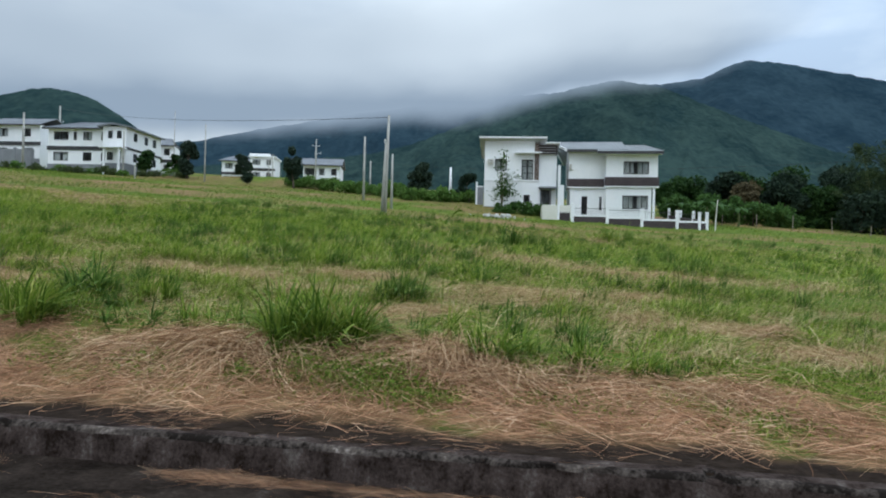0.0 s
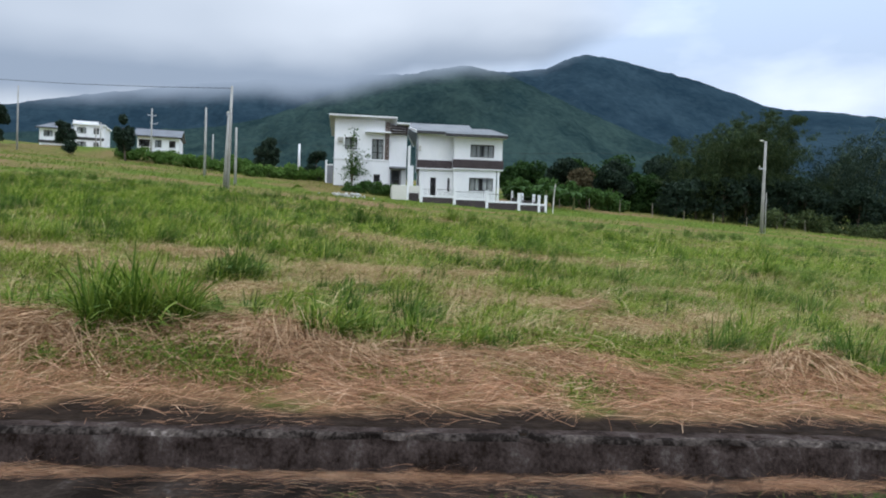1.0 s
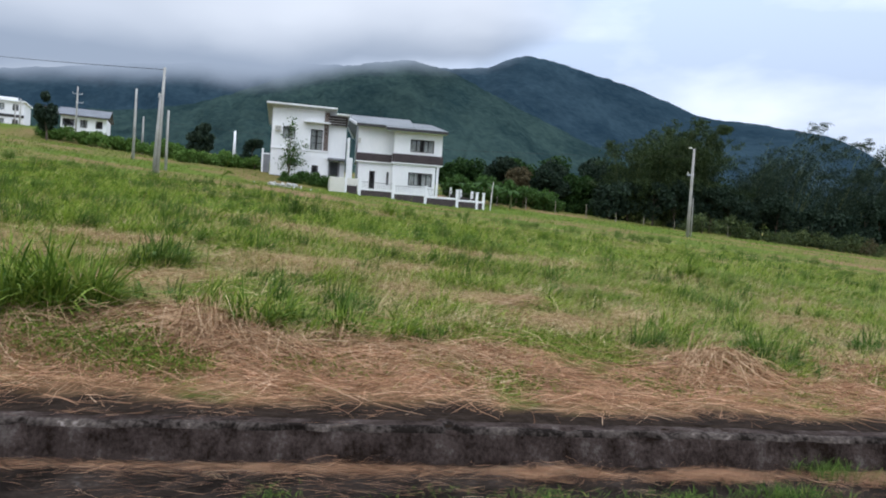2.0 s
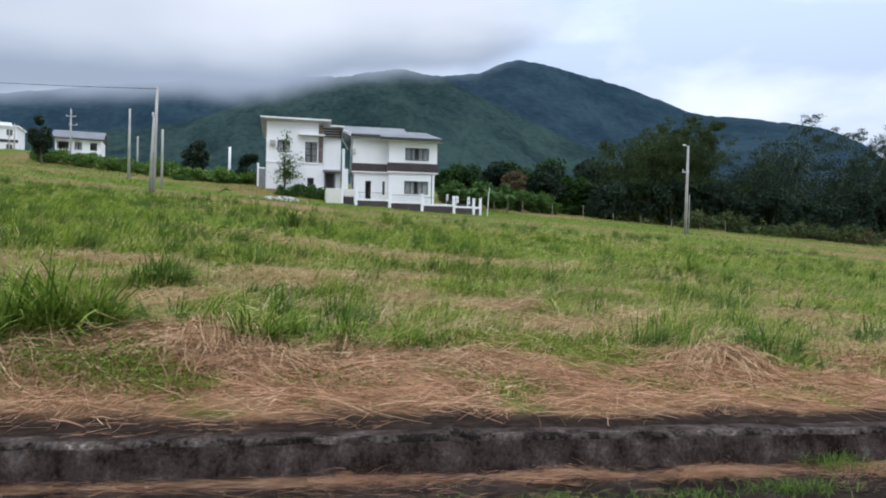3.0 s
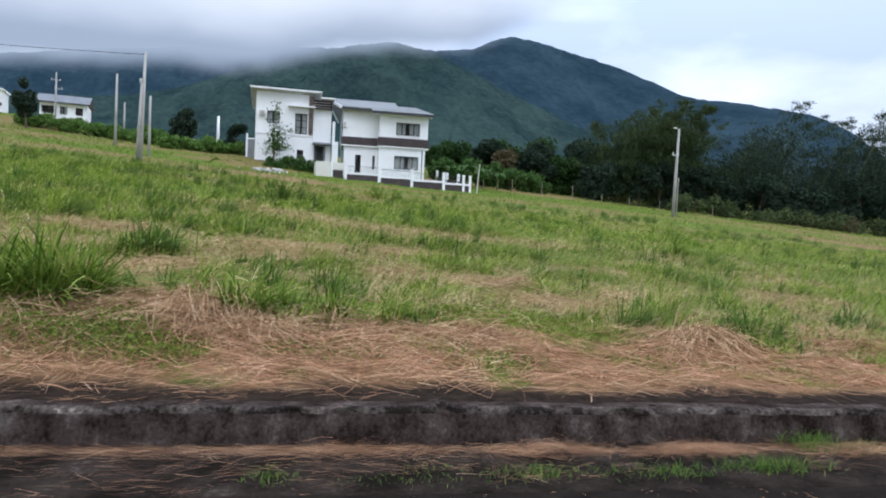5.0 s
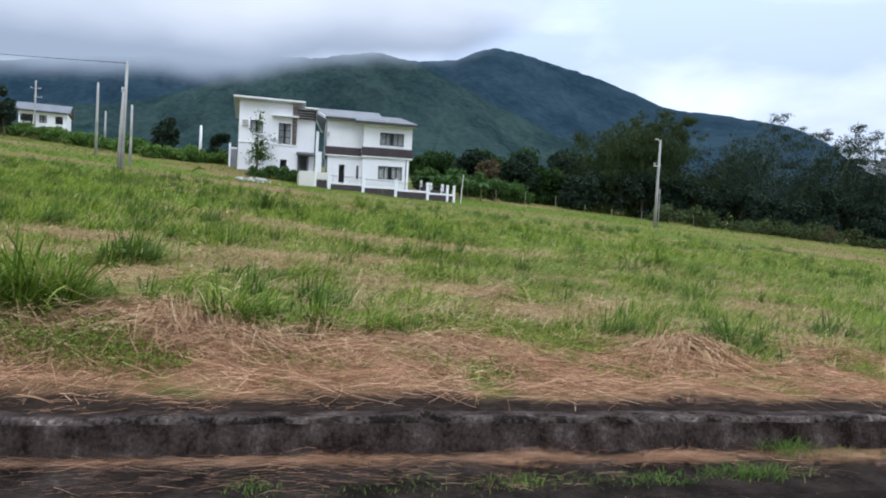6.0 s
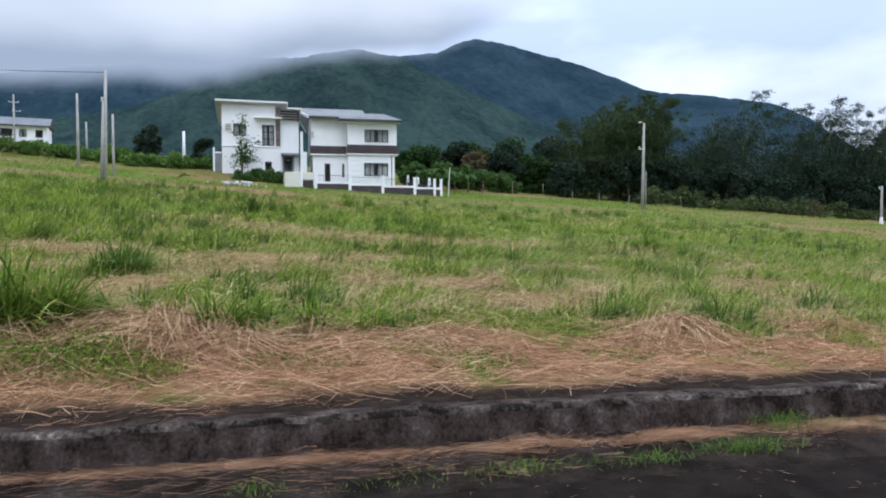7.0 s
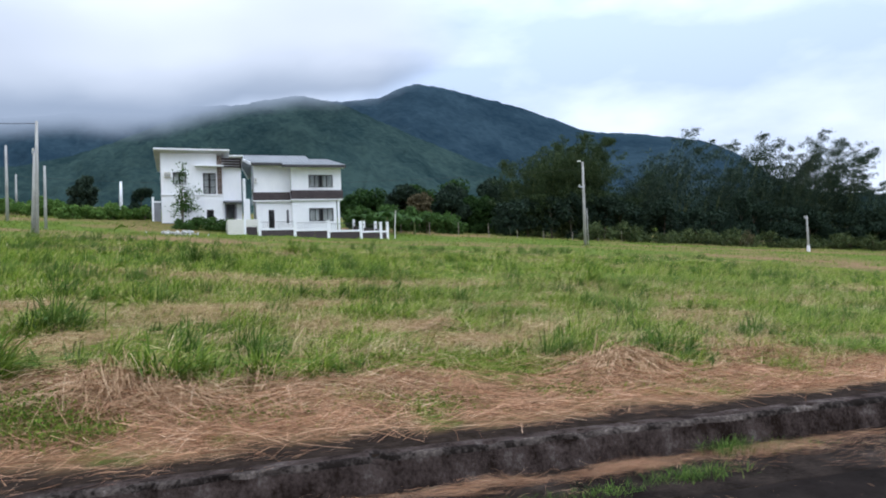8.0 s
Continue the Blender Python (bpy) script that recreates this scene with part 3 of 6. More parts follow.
def window(parent, u0, u1, w0, w1, v, cols=2, rows=1, curtain=True, sill=True, name="window", depth=0.16):
    """A window set in an opening whose outer face lies at v: frame, glazing bars, panes, sill, curtain behind."""
    f = 0.07
    bm = bmesh.new()
    for a in ((u0, u1, w0, w0 + f), (u0, u1, w1 - f, w1), (u0, u0 + f, w0 + f, w1 - f), (u1 - f, u1, w0 + f, w1 - f)):
        box(bm, a[0], a[1], v + 0.03, v + 0.10, a[2], a[3])
    win = part(name, bm, M_FRAME, parent, "dark framed window")
    for c in range(1, cols):
        x = u0 + (u1 - u0) * c / cols
        part("mullion", one_box(x - 0.03, x + 0.03, v + 0.035, v + 0.095, w0 + f, w1 - f), M_FRAME, win)
    for r in range(1, rows):
        z = w0 + (w1 - w0) * r / rows
        part("transom", one_box(u0 + f, u1 - f, v + 0.04, v + 0.09, z - 0.025, z + 0.025), M_FRAME, win)
    for c in range(cols):
        a, b = u0 + (u1 - u0) * c / cols, u0 + (u1 - u0) * (c + 1) / cols
        p = part("pane", one_box(a + 0.03, b - 0.03, v + 0.06, v + 0.066, w0 + f, w1 - f), M_GLASS, win)
        p.visible_shadow = False
    if sill:
        part("sill", one_box(u0 - 0.06, u1 + 0.06, v - 0.06, v + 0.03, w0 - 0.07, w0), M_WHITE, win, "white sill")
    if curtain:
        bm = bmesh.new()
        n = max(10, int((u1 - u0) * 26))
        gap = 0.18
        for a, b in ((u0 + 0.02, u0 + (u1 - u0) * (0.5 - gap / 2)), (u0 + (u1 - u0) * (0.5 + gap / 2), u1 - 0.02)):
            prev = None
            for k in range(n + 1):
                x = a + (b - a) * k / n
                y = v + 0.22 + 0.035 * math.sin(k * 1.9)
                cur = (bm.verts.new((x, y, w0)), bm.verts.new((x, y, w1)))
                if prev:
                    bm.faces.new((prev[0], cur[0], cur[1], prev[1]))
                prev = cur
        part("curtain", bm, M_CURTAIN, win, "pale gathered curtain")
    return win


def slab_roof(u0, u1, v0, v1, wf, wb, thick=0.16):
    """A sloping slab from height wf at v0 to wb at v1."""
    bm = bmesh.new()
    vs = [bm.verts.new((u, v, w - o)) for o in (0, thick) for u, v, w in ((u0, v0, wf), (u1, v0, wf), (u1, v1, wb), (u0, v1, wb))]
    for f in ((0, 1, 2, 3), (7, 6, 5, 4), (0, 4, 5, 1), (1, 5, 6, 2), (2, 6, 7, 3), (3, 7, 4, 0)):
        bm.faces.new([vs[k] for k in f])
    return bm


def sheet_roof(u0, u1, v0, v1, wf, wb, pitch=0.30, thick=0.07, hip0=0.0, hip1=0.0):
    """Ribbed metal sheet: u0 to u1 wide, rising from (v0, wf) to (v1, wb); hip0 and hip1 draw the upper end in."""
    bm = bmesh.new()
    n = max(2, int((u1 - u0) / pitch))
    rows = []
    for k in range(n + 1):
        for o, dz in ((-0.05, 0.0), (-0.02, 0.035), (0.02, 0.035), (0.05, 0.0)):
            s = min(1, max(0, (k * pitch + o) / (u1 - u0)))
            ulo = u0 + s * (u1 - u0)
            uhi = u0 + hip0 + s * (u1 - hip1 - u0 - hip0)
            rows.append([bm.verts.new((ulo, v0, wf + dz)), bm.verts.new((uhi, v1, wb + dz)), bm.verts.new((ulo, v0, wf - thick)), bm.verts.new((uhi, v1, wb - thick))])
    for a, b in zip(rows, rows[1:]):
        bm.faces.new((a[0], b[0], b[1], a[1]))
        bm.faces.new((a[2], a[3], b[3], b[2]))
        bm.faces.new((a[0], a[2], b[2], b[0]))
        bm.faces.new((a[1], b[1], b[3], a[3]))
    for a in (rows[0], rows[-1]):
        bm.faces.new((a[0], a[1], a[3], a[2]))
    return bm


def shell(house, u0, u1, v0, v1, w0, w1, holes, t=0.15, material=None, name="wall"):
    """Four walls; the front one has the openings. A dark lining stands behind."""
    m = material or M_WHITE
    part(name, wall_bm(u0, u1, v0, v0 + t, w0, w1, holes), m, house)
    part(name, one_box(u0, u0 + t, v0 + t, v1, w0, w1), m, house)
    part(name, one_box(u1 - t, u1, v0 + t, v1, w0, w1), m, house)
    part(name, one_box(u0 + t, u1 - t, v1 - t, v1, w0, w1), m, house)
    part("inner_wall", one_box(u0 + t, u1 - t, v0 + 2.2, v0 + 2.3, w0, w1), M_ROOM, house)
    part("floor_slab", one_box(u0 + t, u1 - t, v0 + t, v1 - t, w0 + 0.02, w0 + 0.12), M_ROOM, house)
    part("ceiling_slab", one_box(u0 + t, u1 - t, v0 + t, v1 - t, w1 - 0.16, w1 - 0.02), M_ROOM, house)


def ac_unit(parent, u, v, w, du=0.5, dw=0.45):
    ac = part("air_conditioner", one_box(u, u + du, v - 0.28, v, w, w + dw, 0.02), M_CREAM, parent, "boxy wall air conditioner")
    for k in range(5):
        z = w + dw * (0.18 + 0.15 * k)
        part("grille_slat", one_box(u + 0.05, u + du - 0.05, v - 0.295, v - 0.281, z, z + 0.025), M_GREY, ac)


def house_shed_roof():
    """White two-storey house with steep mono-pitch roofs."""
    zb = 5.3
    h = thing("house", pose(3.5, 59.4, zb, 0, 0, -6), "white two-storey house with mono-pitch roofs and brown trim", "house")
    Z = lambda z: z - zb
    w1, w2, w3, w4 = (1.44, 2.49, Z(9.33), Z(10.39)), (3.82, 4.85, Z(8.55), Z(10.34)), (1.93, 2.84, Z(6.99), Z(7.66)), (4.05, 4.6, Z(6.48), Z(7.19))
    shell(h, 0.5, 4.95, 0, 4.7, Z(4.6), Z(11.3), [w1, w2, w3, w4])
    part("gable_wall", slab_prism(0.5, 4.95, 0.0, 4.7, Z(11.3), Z(12.05), Z(11.2)), M_WHITE, h)
    part("rear_block", one_box(0.7, 6.8, 4.75, 9.0, Z(4.6), Z(10.6)), M_WHITE, h)
    window(h, *w1, 0, 2, 1)
    window(h, *w2, 0, 2, 3)
    window(h, *w3, 0, 2, 1)
    window(h, *w4, 0, 1, 1, curtain=False)
    part("roof", slab_roof(0.0, 6.0, -0.7, 5.1, Z(12.29), Z(11.30), 0.13), M_WHITE, h, "thin white sloping roof slab")
    part("soffit", slab_roof(0.02, 5.98, -0.66, 5.05, Z(12.155), Z(11.165), 0.03), M_SOFFIT, h)
    # brown brick pier between the two blocks
    pier = part("pier", one_box(4.96, 5.36, -0.05, 4.6, Z(8.5), Z(11.15)), M_SOFFIT, h, "brown brick pier with pale joints")
    part("pier_head", one_box(4.96, 5.36, -0.05, 0.6, Z(11.15), Z(11.98)), M_SOFFIT, pier)
    bmk = one_box(-0.195, 0.195, -0.02, 0, -0.028, 0.028).copy()
    mk = bpy.data.meshes.new("brick")
    bmk.to_mesh(mk)
    mk.materials.append(M_BRICK)
    for k in range(42):
        b = new("brick", mk)
        b.parent = pier
        b.location = (5.16, -0.051, Z(8.56) + k * 0.08)
    # stair block
    door = (5.63, 6.38, Z(5.35), Z(7.70))
    shell(h, 5.37, 6.95, 0.25, 7, Z(4.6), Z(10.8), [door])
    part("lower_wall", wall_bm(4.95, 5.37, 0.0, 0.24, Z(4.6), Z(8.5)), M_WHITE, h)
    d = part("door", one_box(5.66, 6.35, 0.33, 0.38, Z(5.37), Z(7.66)), M_FASCIA, h, "dark panelled front door")
    part("handle", one_box(5.74, 5.78, 0.27, 0.33, Z(6.4), Z(6.56), 0.01), M_METAL, d)
    part("door_panel", one_box(5.78, 6.23, 0.315, 0.33, Z(6.6), Z(7.5)), M_GLASS, d)
    part("door_canopy", one_box(5.4, 6.93, -0.5, 0.25, Z(7.74), Z(7.92), 0.02), M_GREY, h)
    part("door_jamb", one_box(5.5, 5.63, 0.12, 0.25, Z(5.35), Z(7.74)), M_GREY, h)
    part("door_jamb", one_box(6.38, 6.5, 0.12, 0.25, Z(5.35), Z(7.74)), M_GREY, h)
    part("wall_top", one_box(5.37, 6.95, 0.6, 6.8, Z(10.8), Z(11.2)), M_WHITE, h)
    part("louvre_backing", one_box(5.37, 6.84, 0.12, 0.6, Z(10.8), Z(11.62)), M_WHITE, h)
    for k in range(4):
        z = Z(10.86) + k * 0.22
        part("louvre", one_box(5.37, 6.98, -0.12, 0.12, z, z + 0.10, 0.01), M_BROWN, h, "dark brown louvre")
    part("louvre_post", one_box(6.86, 6.94, 0.0, 0.55, Z(10.8), Z(11.62)), M_BROWN, h)
    part("stair_roof", slab_roof(5.95, 7.15, -0.45, 7.2, Z(11.86), Z(10.9), 0.12), M_WHITE, h)
    part("canopy", one_box(3.2, 5.5, -0.55, 0.0, Z(10.86), Z(10.98), 0.01), M_WHITE, h)
    part("ledge", one_box(0.46, 5.4, -0.07, 0.0, Z(8.42), Z(8.52)), M_WHITE, h)
    for z in (7.9, 7.45, 6.95):
        for a, b in ((0.5, 1.85), (2.92, 3.98), (4.68, 5.4)):
            part("cladding_rib", one_box(a, b, -0.025, 0.0, Z(z), Z(z) + 0.04), M_WHITE, h)
    part("plinth", one_box(0.48, 5.45, -0.06, 0.0, Z(4.6), Z(6.1)), M_GREY, h, "grey plinth")
    part("fin", one_box(7.06, 7.26, -0.4, 0.6, Z(4.6), Z(9.84), 0.01), M_WHITE, h)
    part("fin", one_box(7.26, 7.58, -0.4, 0.6, Z(4.6), Z(8.07), 0.01), M_WHITE, h)
    ac_unit(h, 0.78, 0, Z(9.9))
    part("downpipe", tube(bmesh.new(), [(5.46, -0.02, Z(5.4)), (5.46, -0.02, Z(8.5))], [0.04, 0.04]), M_WHITE, h)
    return h


def slab_prism(u0, u1, v0, v1, w0, wf, wb):
    """Wall head under a sloping roof, from level w0 up to wf in front; behind it only falls."""
    bm = bmesh.new()
    t = (wf - w0) / max(0.01, wf - wb) * (v1 - v0)
    a = [bm.verts.new((u, v, w)) for u in (u0, u1) for v, w in ((v0, w0), (v0, wf), (v0 + t, w0))]
    bm.faces.new((a[0], a[1], a[2]))
    bm.faces.new((a[5], a[4], a[3]))
    bm.faces.new((a[0], a[3], a[4], a[1]))
    bm.faces.new((a[1], a[4], a[5], a[2]))
    bm.faces.new((a[2], a[5], a[3], a[0]))
    return bm


def house_band():
    """White two-storey house with a brown band and a grey sheet roof."""
    zb = 4.8
    h = thing("house", pose(10.72, 58.25, zb, 0, 0, -9), "white two-storey house with brown band and grey sheet roof", "house")
    Z = lambda z: z - zb
    uw, lw = (5.25, 7.36, Z(8.94), Z(10.05)), (5.21, 7.34, Z(5.96), Z(7.12))
    dr, slit = (1.82, 2.31, Z(5.4), Z(7.09)), (3.35, 3.55, Z(5.9), Z(7.08))
    shell(h, 0.65, 3.8, 0, 8, Z(8.3), Z(11.0), [])
    shell(h, 0.8, 3.8, 0.1, 8, Z(4.2), Z(8.3), [dr, slit])
    shell(h, 3.8, 8.1, -0.9, 8, Z(8.3), Z(10.72), [uw])
    shell(h, 3.8, 7.62, -0.85, 8, Z(4.2), Z(8.3), [lw])
    window(h, *uw, -0.9, 4, 1)
    window(h, *lw, -0.85, 4, 1)
    window(h, *dr, 0.1, 1, 2, curtain=False)
    window(h, *slit, 0.1, 1, 1, curtain=False, sill=False)
    part("band", one_box(0.55, 3.72, -0.12, 0.0, Z(7.92), Z(8.62)), M_BROWN, h, "dark brown band")
    part("band", one_box(3.68, 8.2, -1.05, -0.9, Z(7.92), Z(8.68)), M_BROWN, h, "dark brown band")
    part("band", one_box(8.1, 8.2, -0.9, 7.9, Z(7.92), Z(8.68)), M_BROWN, h, "dark brown band")
    part("band_soffit", one_box(3.68, 8.2, -1.04, 0.1, Z(7.82), Z(7.92)), M_WHITE, h)
    part("band_soffit", one_box(0.55, 3.68, -0.12, 0.1, Z(7.82), Z(7.92)), M_WHITE, h)
    for z in (7.35, 6.9, 6.45, 6.0):
        for a, b in ((3.82, 5.1), (7.42, 7.6)):
            part("cladding_rib", one_box(a, b, -0.875, -0.85, Z(z), Z(z) + 0.04), M_WHITE, h)
    part("porch_post", one_box(7.72, 7.9, -0.95, -0.75, Z(4.2), Z(7.82)), M_WHITE, h)
    part("roof", sheet_roof(0.45, 5.65, -0.65, 4.0, Z(11.14), Z(12.56), hip0=-1.25), M_ROOF, h, "pale grey ribbed metal roof")
    part("roof", sheet_roof(0.45, 5.65, 8.7, 4.0, Z(11.14), Z(12.56), hip0=-1.25), M_ROOF, h, "pale grey ribbed metal roof")
    part("roof", sheet_roof(3.0, 8.45, -1.55, 3.4, Z(10.86), Z(12.16), hip0=0.6, hip1=0.95), M_ROOF, h, "pale grey ribbed metal roof")
    part("roof", sheet_roof(3.0, 8.45, 8.6, 3.4, Z(10.86), Z(12.16), hip0=0.6, hip1=0.95), M_ROOF, h, "pale grey ribbed metal roof")
    part("fascia", one_box(0.45, 3.0, -0.69, -0.63, Z(10.90), Z(11.12)), M_FASCIA, h)
    part("fascia", one_box(2.98, 8.45, -1.60, -1.54, Z(10.60), Z(10.84)), M_FASCIA, h)
    part("soffit", one_box(0.45, 3.0, -0.63, 0.0, Z(10.95), Z(11.0)), M_SOFFIT, h)
    part("soffit", one_box(3.0, 8.4, -1.54, -0.9, Z(10.62), Z(10.67)), M_WHITE, h)
    for v0 in (-0.65, 8.7):
        bm = bmesh.new()
        lo, hi = (0.45, v0, Z(11.17)), (-0.80, 4.0, Z(12.59))
        q = [bm.verts.new((e[0] - a, e[1], e[2] - b)) for a, b in ((0, 0), (0.07, 0), (0.07, 0.24), (0, 0.24)) for e in (lo, hi)]
        for f in ((0, 1, 3, 2), (2, 3, 5, 4), (4, 5, 7, 6), (6, 7, 1, 0), (0, 2, 4, 6), (7, 5, 3, 1)):
            bm.faces.new([q[k] for k in f])
        part("barge_board", bm, M_WHITE, h, "white barge board")
    bm = bmesh.new()
    vs = [bm.verts.new(p) for p in ((0.66, 0, Z(11.0)), (0.66, 8, Z(11.0)), (0.66, 4, Z(12.5)), (0.80, 0, Z(11.0)), (0.80, 8, Z(11.0)), (0.80, 4, Z(12.5)))]
    for f in ((0, 2, 1), (3, 4, 5), (0, 3, 5, 2), (2, 5, 4, 1), (0, 1, 4, 3)):
        bm.faces.new([vs[k] for k in f])
    part("gable", bm, M_WHITE, h)
    ac_unit(h, 0.68, 0, Z(9.45), 0.22, 0.43)
    return h


house_shed_roof()
house_band()


def far_house(x, y, rz, label, wide, deep, base, floors=2, wing=0.0, roof="hip", cols=3, flat_top=False, spans=()):
    """A white two-storey house further off: walls, plinth, band, windows, roof; wing: width of a gabled wing at its right."""
    h = thing("house", pose(x, y, base, 0, 0, rz), label, "house", "white houses up the slope")
    H = 2.9 * floors
    holes = []
    for u0, u1, upper_only in spans:
        holes += [(u0, u1, 1.25 + 2.95 * fl, 2.45 + 2.95 * fl) for fl in range(1 if upper_only else 0, floors)]
    for fl in range(floors if not spans else 0):
        for c in range(cols):
            u = wide * (c + 0.5) / cols
            half = 0.85 if c == 0 else 0.5
            holes.append((u - half, u + half, 0.9 + 2.95 * fl + 0.25, 2.25 + 2.95 * fl + 0.1))
    shell(h, 0, wide, 0, deep, -1.5, H, holes)
    for k, w in enumerate(holes):
        window(h, *w, 0, 2, 1, curtain=k % 2 == 0)
    part("plinth", one_box(-0.05, wide + 0.05, -0.06, 0, -1.5, 0.75), M_GREY, h, "dark grey plinth")
    part("band", one_box(-0.12, wide + 0.12, -0.14, 0, 2.75, 3.3), M_FASCIA, h, "dark band between the storeys")
    o = 0.6
    if flat_top:
        part("roof", one_box(-0.3, wide + 0.3, -0.4, deep + 0.3, H, H + 0.3), M_WHITE, h)
        part("parapet", one_box(-0.3, wide * 0.8, 0.4, 0.6, H + 0.3, H + 0.9), M_WHITE, h)
    else:
        rise = 1.7
        hip = min(wide, deep) * 0.35 if roof == "hip" else 0.0
        part("roof", sheet_roof(-o, wide + o, -o, deep / 2, H + 0.1, H + rise, 0.4, hip0=hip, hip1=hip), M_DARKROOF, h, "grey sheet roof")
        part("roof", sheet_roof(-o, wide + o, deep + o, deep / 2, H + 0.1, H + rise, 0.4, hip0=hip, hip1=hip), M_DARKROOF, h, "grey sheet roof")
        part("fascia", one_box(-o, wide + o, -o - 0.05, -o, H - 0.12, H + 0.1), M_FASCIA, h)
        part("soffit", one_box(-o, wide + o, -o, 0, H - 0.06, H), M_WHITE, h)
    if wing:
        u0, u1 = wide, wide + wing
        wh = [(u0 + wing * 0.22, u0 + wing * 0.42, 4.2, 5.3), (u0 + wing * 0.6, u0 + wing * 0.8, 4.2, 5.3), (u0 + wing * 0.2, u0 + wing * 0.45, 1.2, 2.3), (u0 + wing * 0.65, u0 + wing * 0.78, 0.4, 2.4)]
        shell(h, u0, u1, -1.8, deep, -1.5, H, wh)
        for w in wh:
            window(h, *w, -1.8, 2, 1, curtain=False)
        for s in (-1, 1):
            bm = bmesh.new()
            c, e = (u0 + u1) / 2, (u1 + 0.6 if s > 0 else u0 - 0.6)
            q = [bm.verts.new(r) for r in ((c, -2.4, H + 0.55), (e, -2.4, H + 0.12), (e, deep + 0.6, H + 0.12), (c, deep + 0.6, H + 0.55), (c, -2.4, H + 0.3), (e, -2.4, H - 0.06), (e, deep + 0.6, H - 0.06), (c, deep + 0.6, H + 0.3))]
            for f in ((0, 1, 2, 3), (7, 6, 5, 4), (0, 4, 5, 1), (1, 5, 6, 2), (2, 6, 7, 3), (3, 7, 4, 0)):
                bm.faces.new([q[k] for k in f])
            part("roof", bm, M_DARKROOF, h, "grey sheet roof")
        part("wall_head", one_box(u0, u1, -1.8, deep, H, H + 0.08), M_WHITE, h)
        part("plinth", one_box(u0 - 0.05, u1 + 0.05, -1.86, -1.8, -1.5, 0.75), M_GREY, h, "dark grey plinth")
        part("plinth", one_box(u1, u1 + 0.06, -1.8, deep, -1.5, 0.75), M_GREY, h, "dark grey plinth")
        part("band", one_box(u1, u1 + 0.1, -1.8, deep, 2.75, 3.05), M_FASCIA, h)
        for fl in (0, 1):
            for v in (0.6, 3.6, 6.0):
                w = part("window", one_box(u1, u1 + 0.05, v - 0.45, v + 0.45, 1.2 + 2.95 * fl, 2.35 + 2.95 * fl), M_FRAME, h, "dark framed window")
                p = part("pane", one_box(u1 + 0.051, u1 + 0.058, v - 0.38, v + 0.38, 1.27 + 2.95 * fl, 2.28 + 2.95 * fl), M_GLASS, w)
        for x in (u0 + 1.0, u1 - 0.3):
            part("porch_post", one_box(x - 0.12, x + 0.12, -3.2, -2.96, -1.5, 2.7), M_WHITE, h)
        part("porch_roof", one_box(u0 + 0.4, u1 + 0.2, -3.5, -1.8, 2.7, 2.86), M_WHITE, h)
        part("band", one_box(u0 - 0.1, u1 + 0.1, -1.92, -1.8, 2.75, 3.05), M_FASCIA, h)
    return h


far_house(-56.5, 95, -4, "white two-storey house with gabled wing and dark plinth", 9.2, 8, 12.6, wing=3.4, spans=((0.8, 3.0, False), (3.75, 4.25, True), (5.2, 6.5, False), (7.9, 8.6, False)))
far_house(-69.0, 101, -4, "white two-storey house behind a grey fence wall", 8.0, 7, 14.0, cols=2, roof="gable")
far_house(-54.4, 121, 8, "white house further up behind the trees", 5.2, 4, 14.6, cols=2)
far_house(-43.4, 150, 4, "white house with dark upper floor far up the slope", 5.5, 7, 17.0, cols=2, flat_top=True)
far_house(-50.5, 152, 4, "low white house beside trees far up the slope", 6.5, 7, 16.2, cols=2)
far_house(-25.0, 120, 3, "small white house with pale sheet roof on the slope", 6.6, 6, 11.5, cols=3, roof="gable")

yw = thing("boundary_wall", pose(-70, 97.2, 13.2, 0, 0, -4), "grey block boundary wall before a white house", "wall")
part("wall", one_box(0, 10.5, 0, 0.2, -1.0, 2.4), M_GREY, yw)
for k in range(5):
    part("pier", one_box(2.5 * k, 2.5 * k + 0.3, -0.08, 0.28, -1.0, 2.6, 0.02), M_GREY, yw)

# ---------------------------------------------------------------- fence, gate and yard in front of the houses
def ground_at(x, y):
    return float(land(x, y))


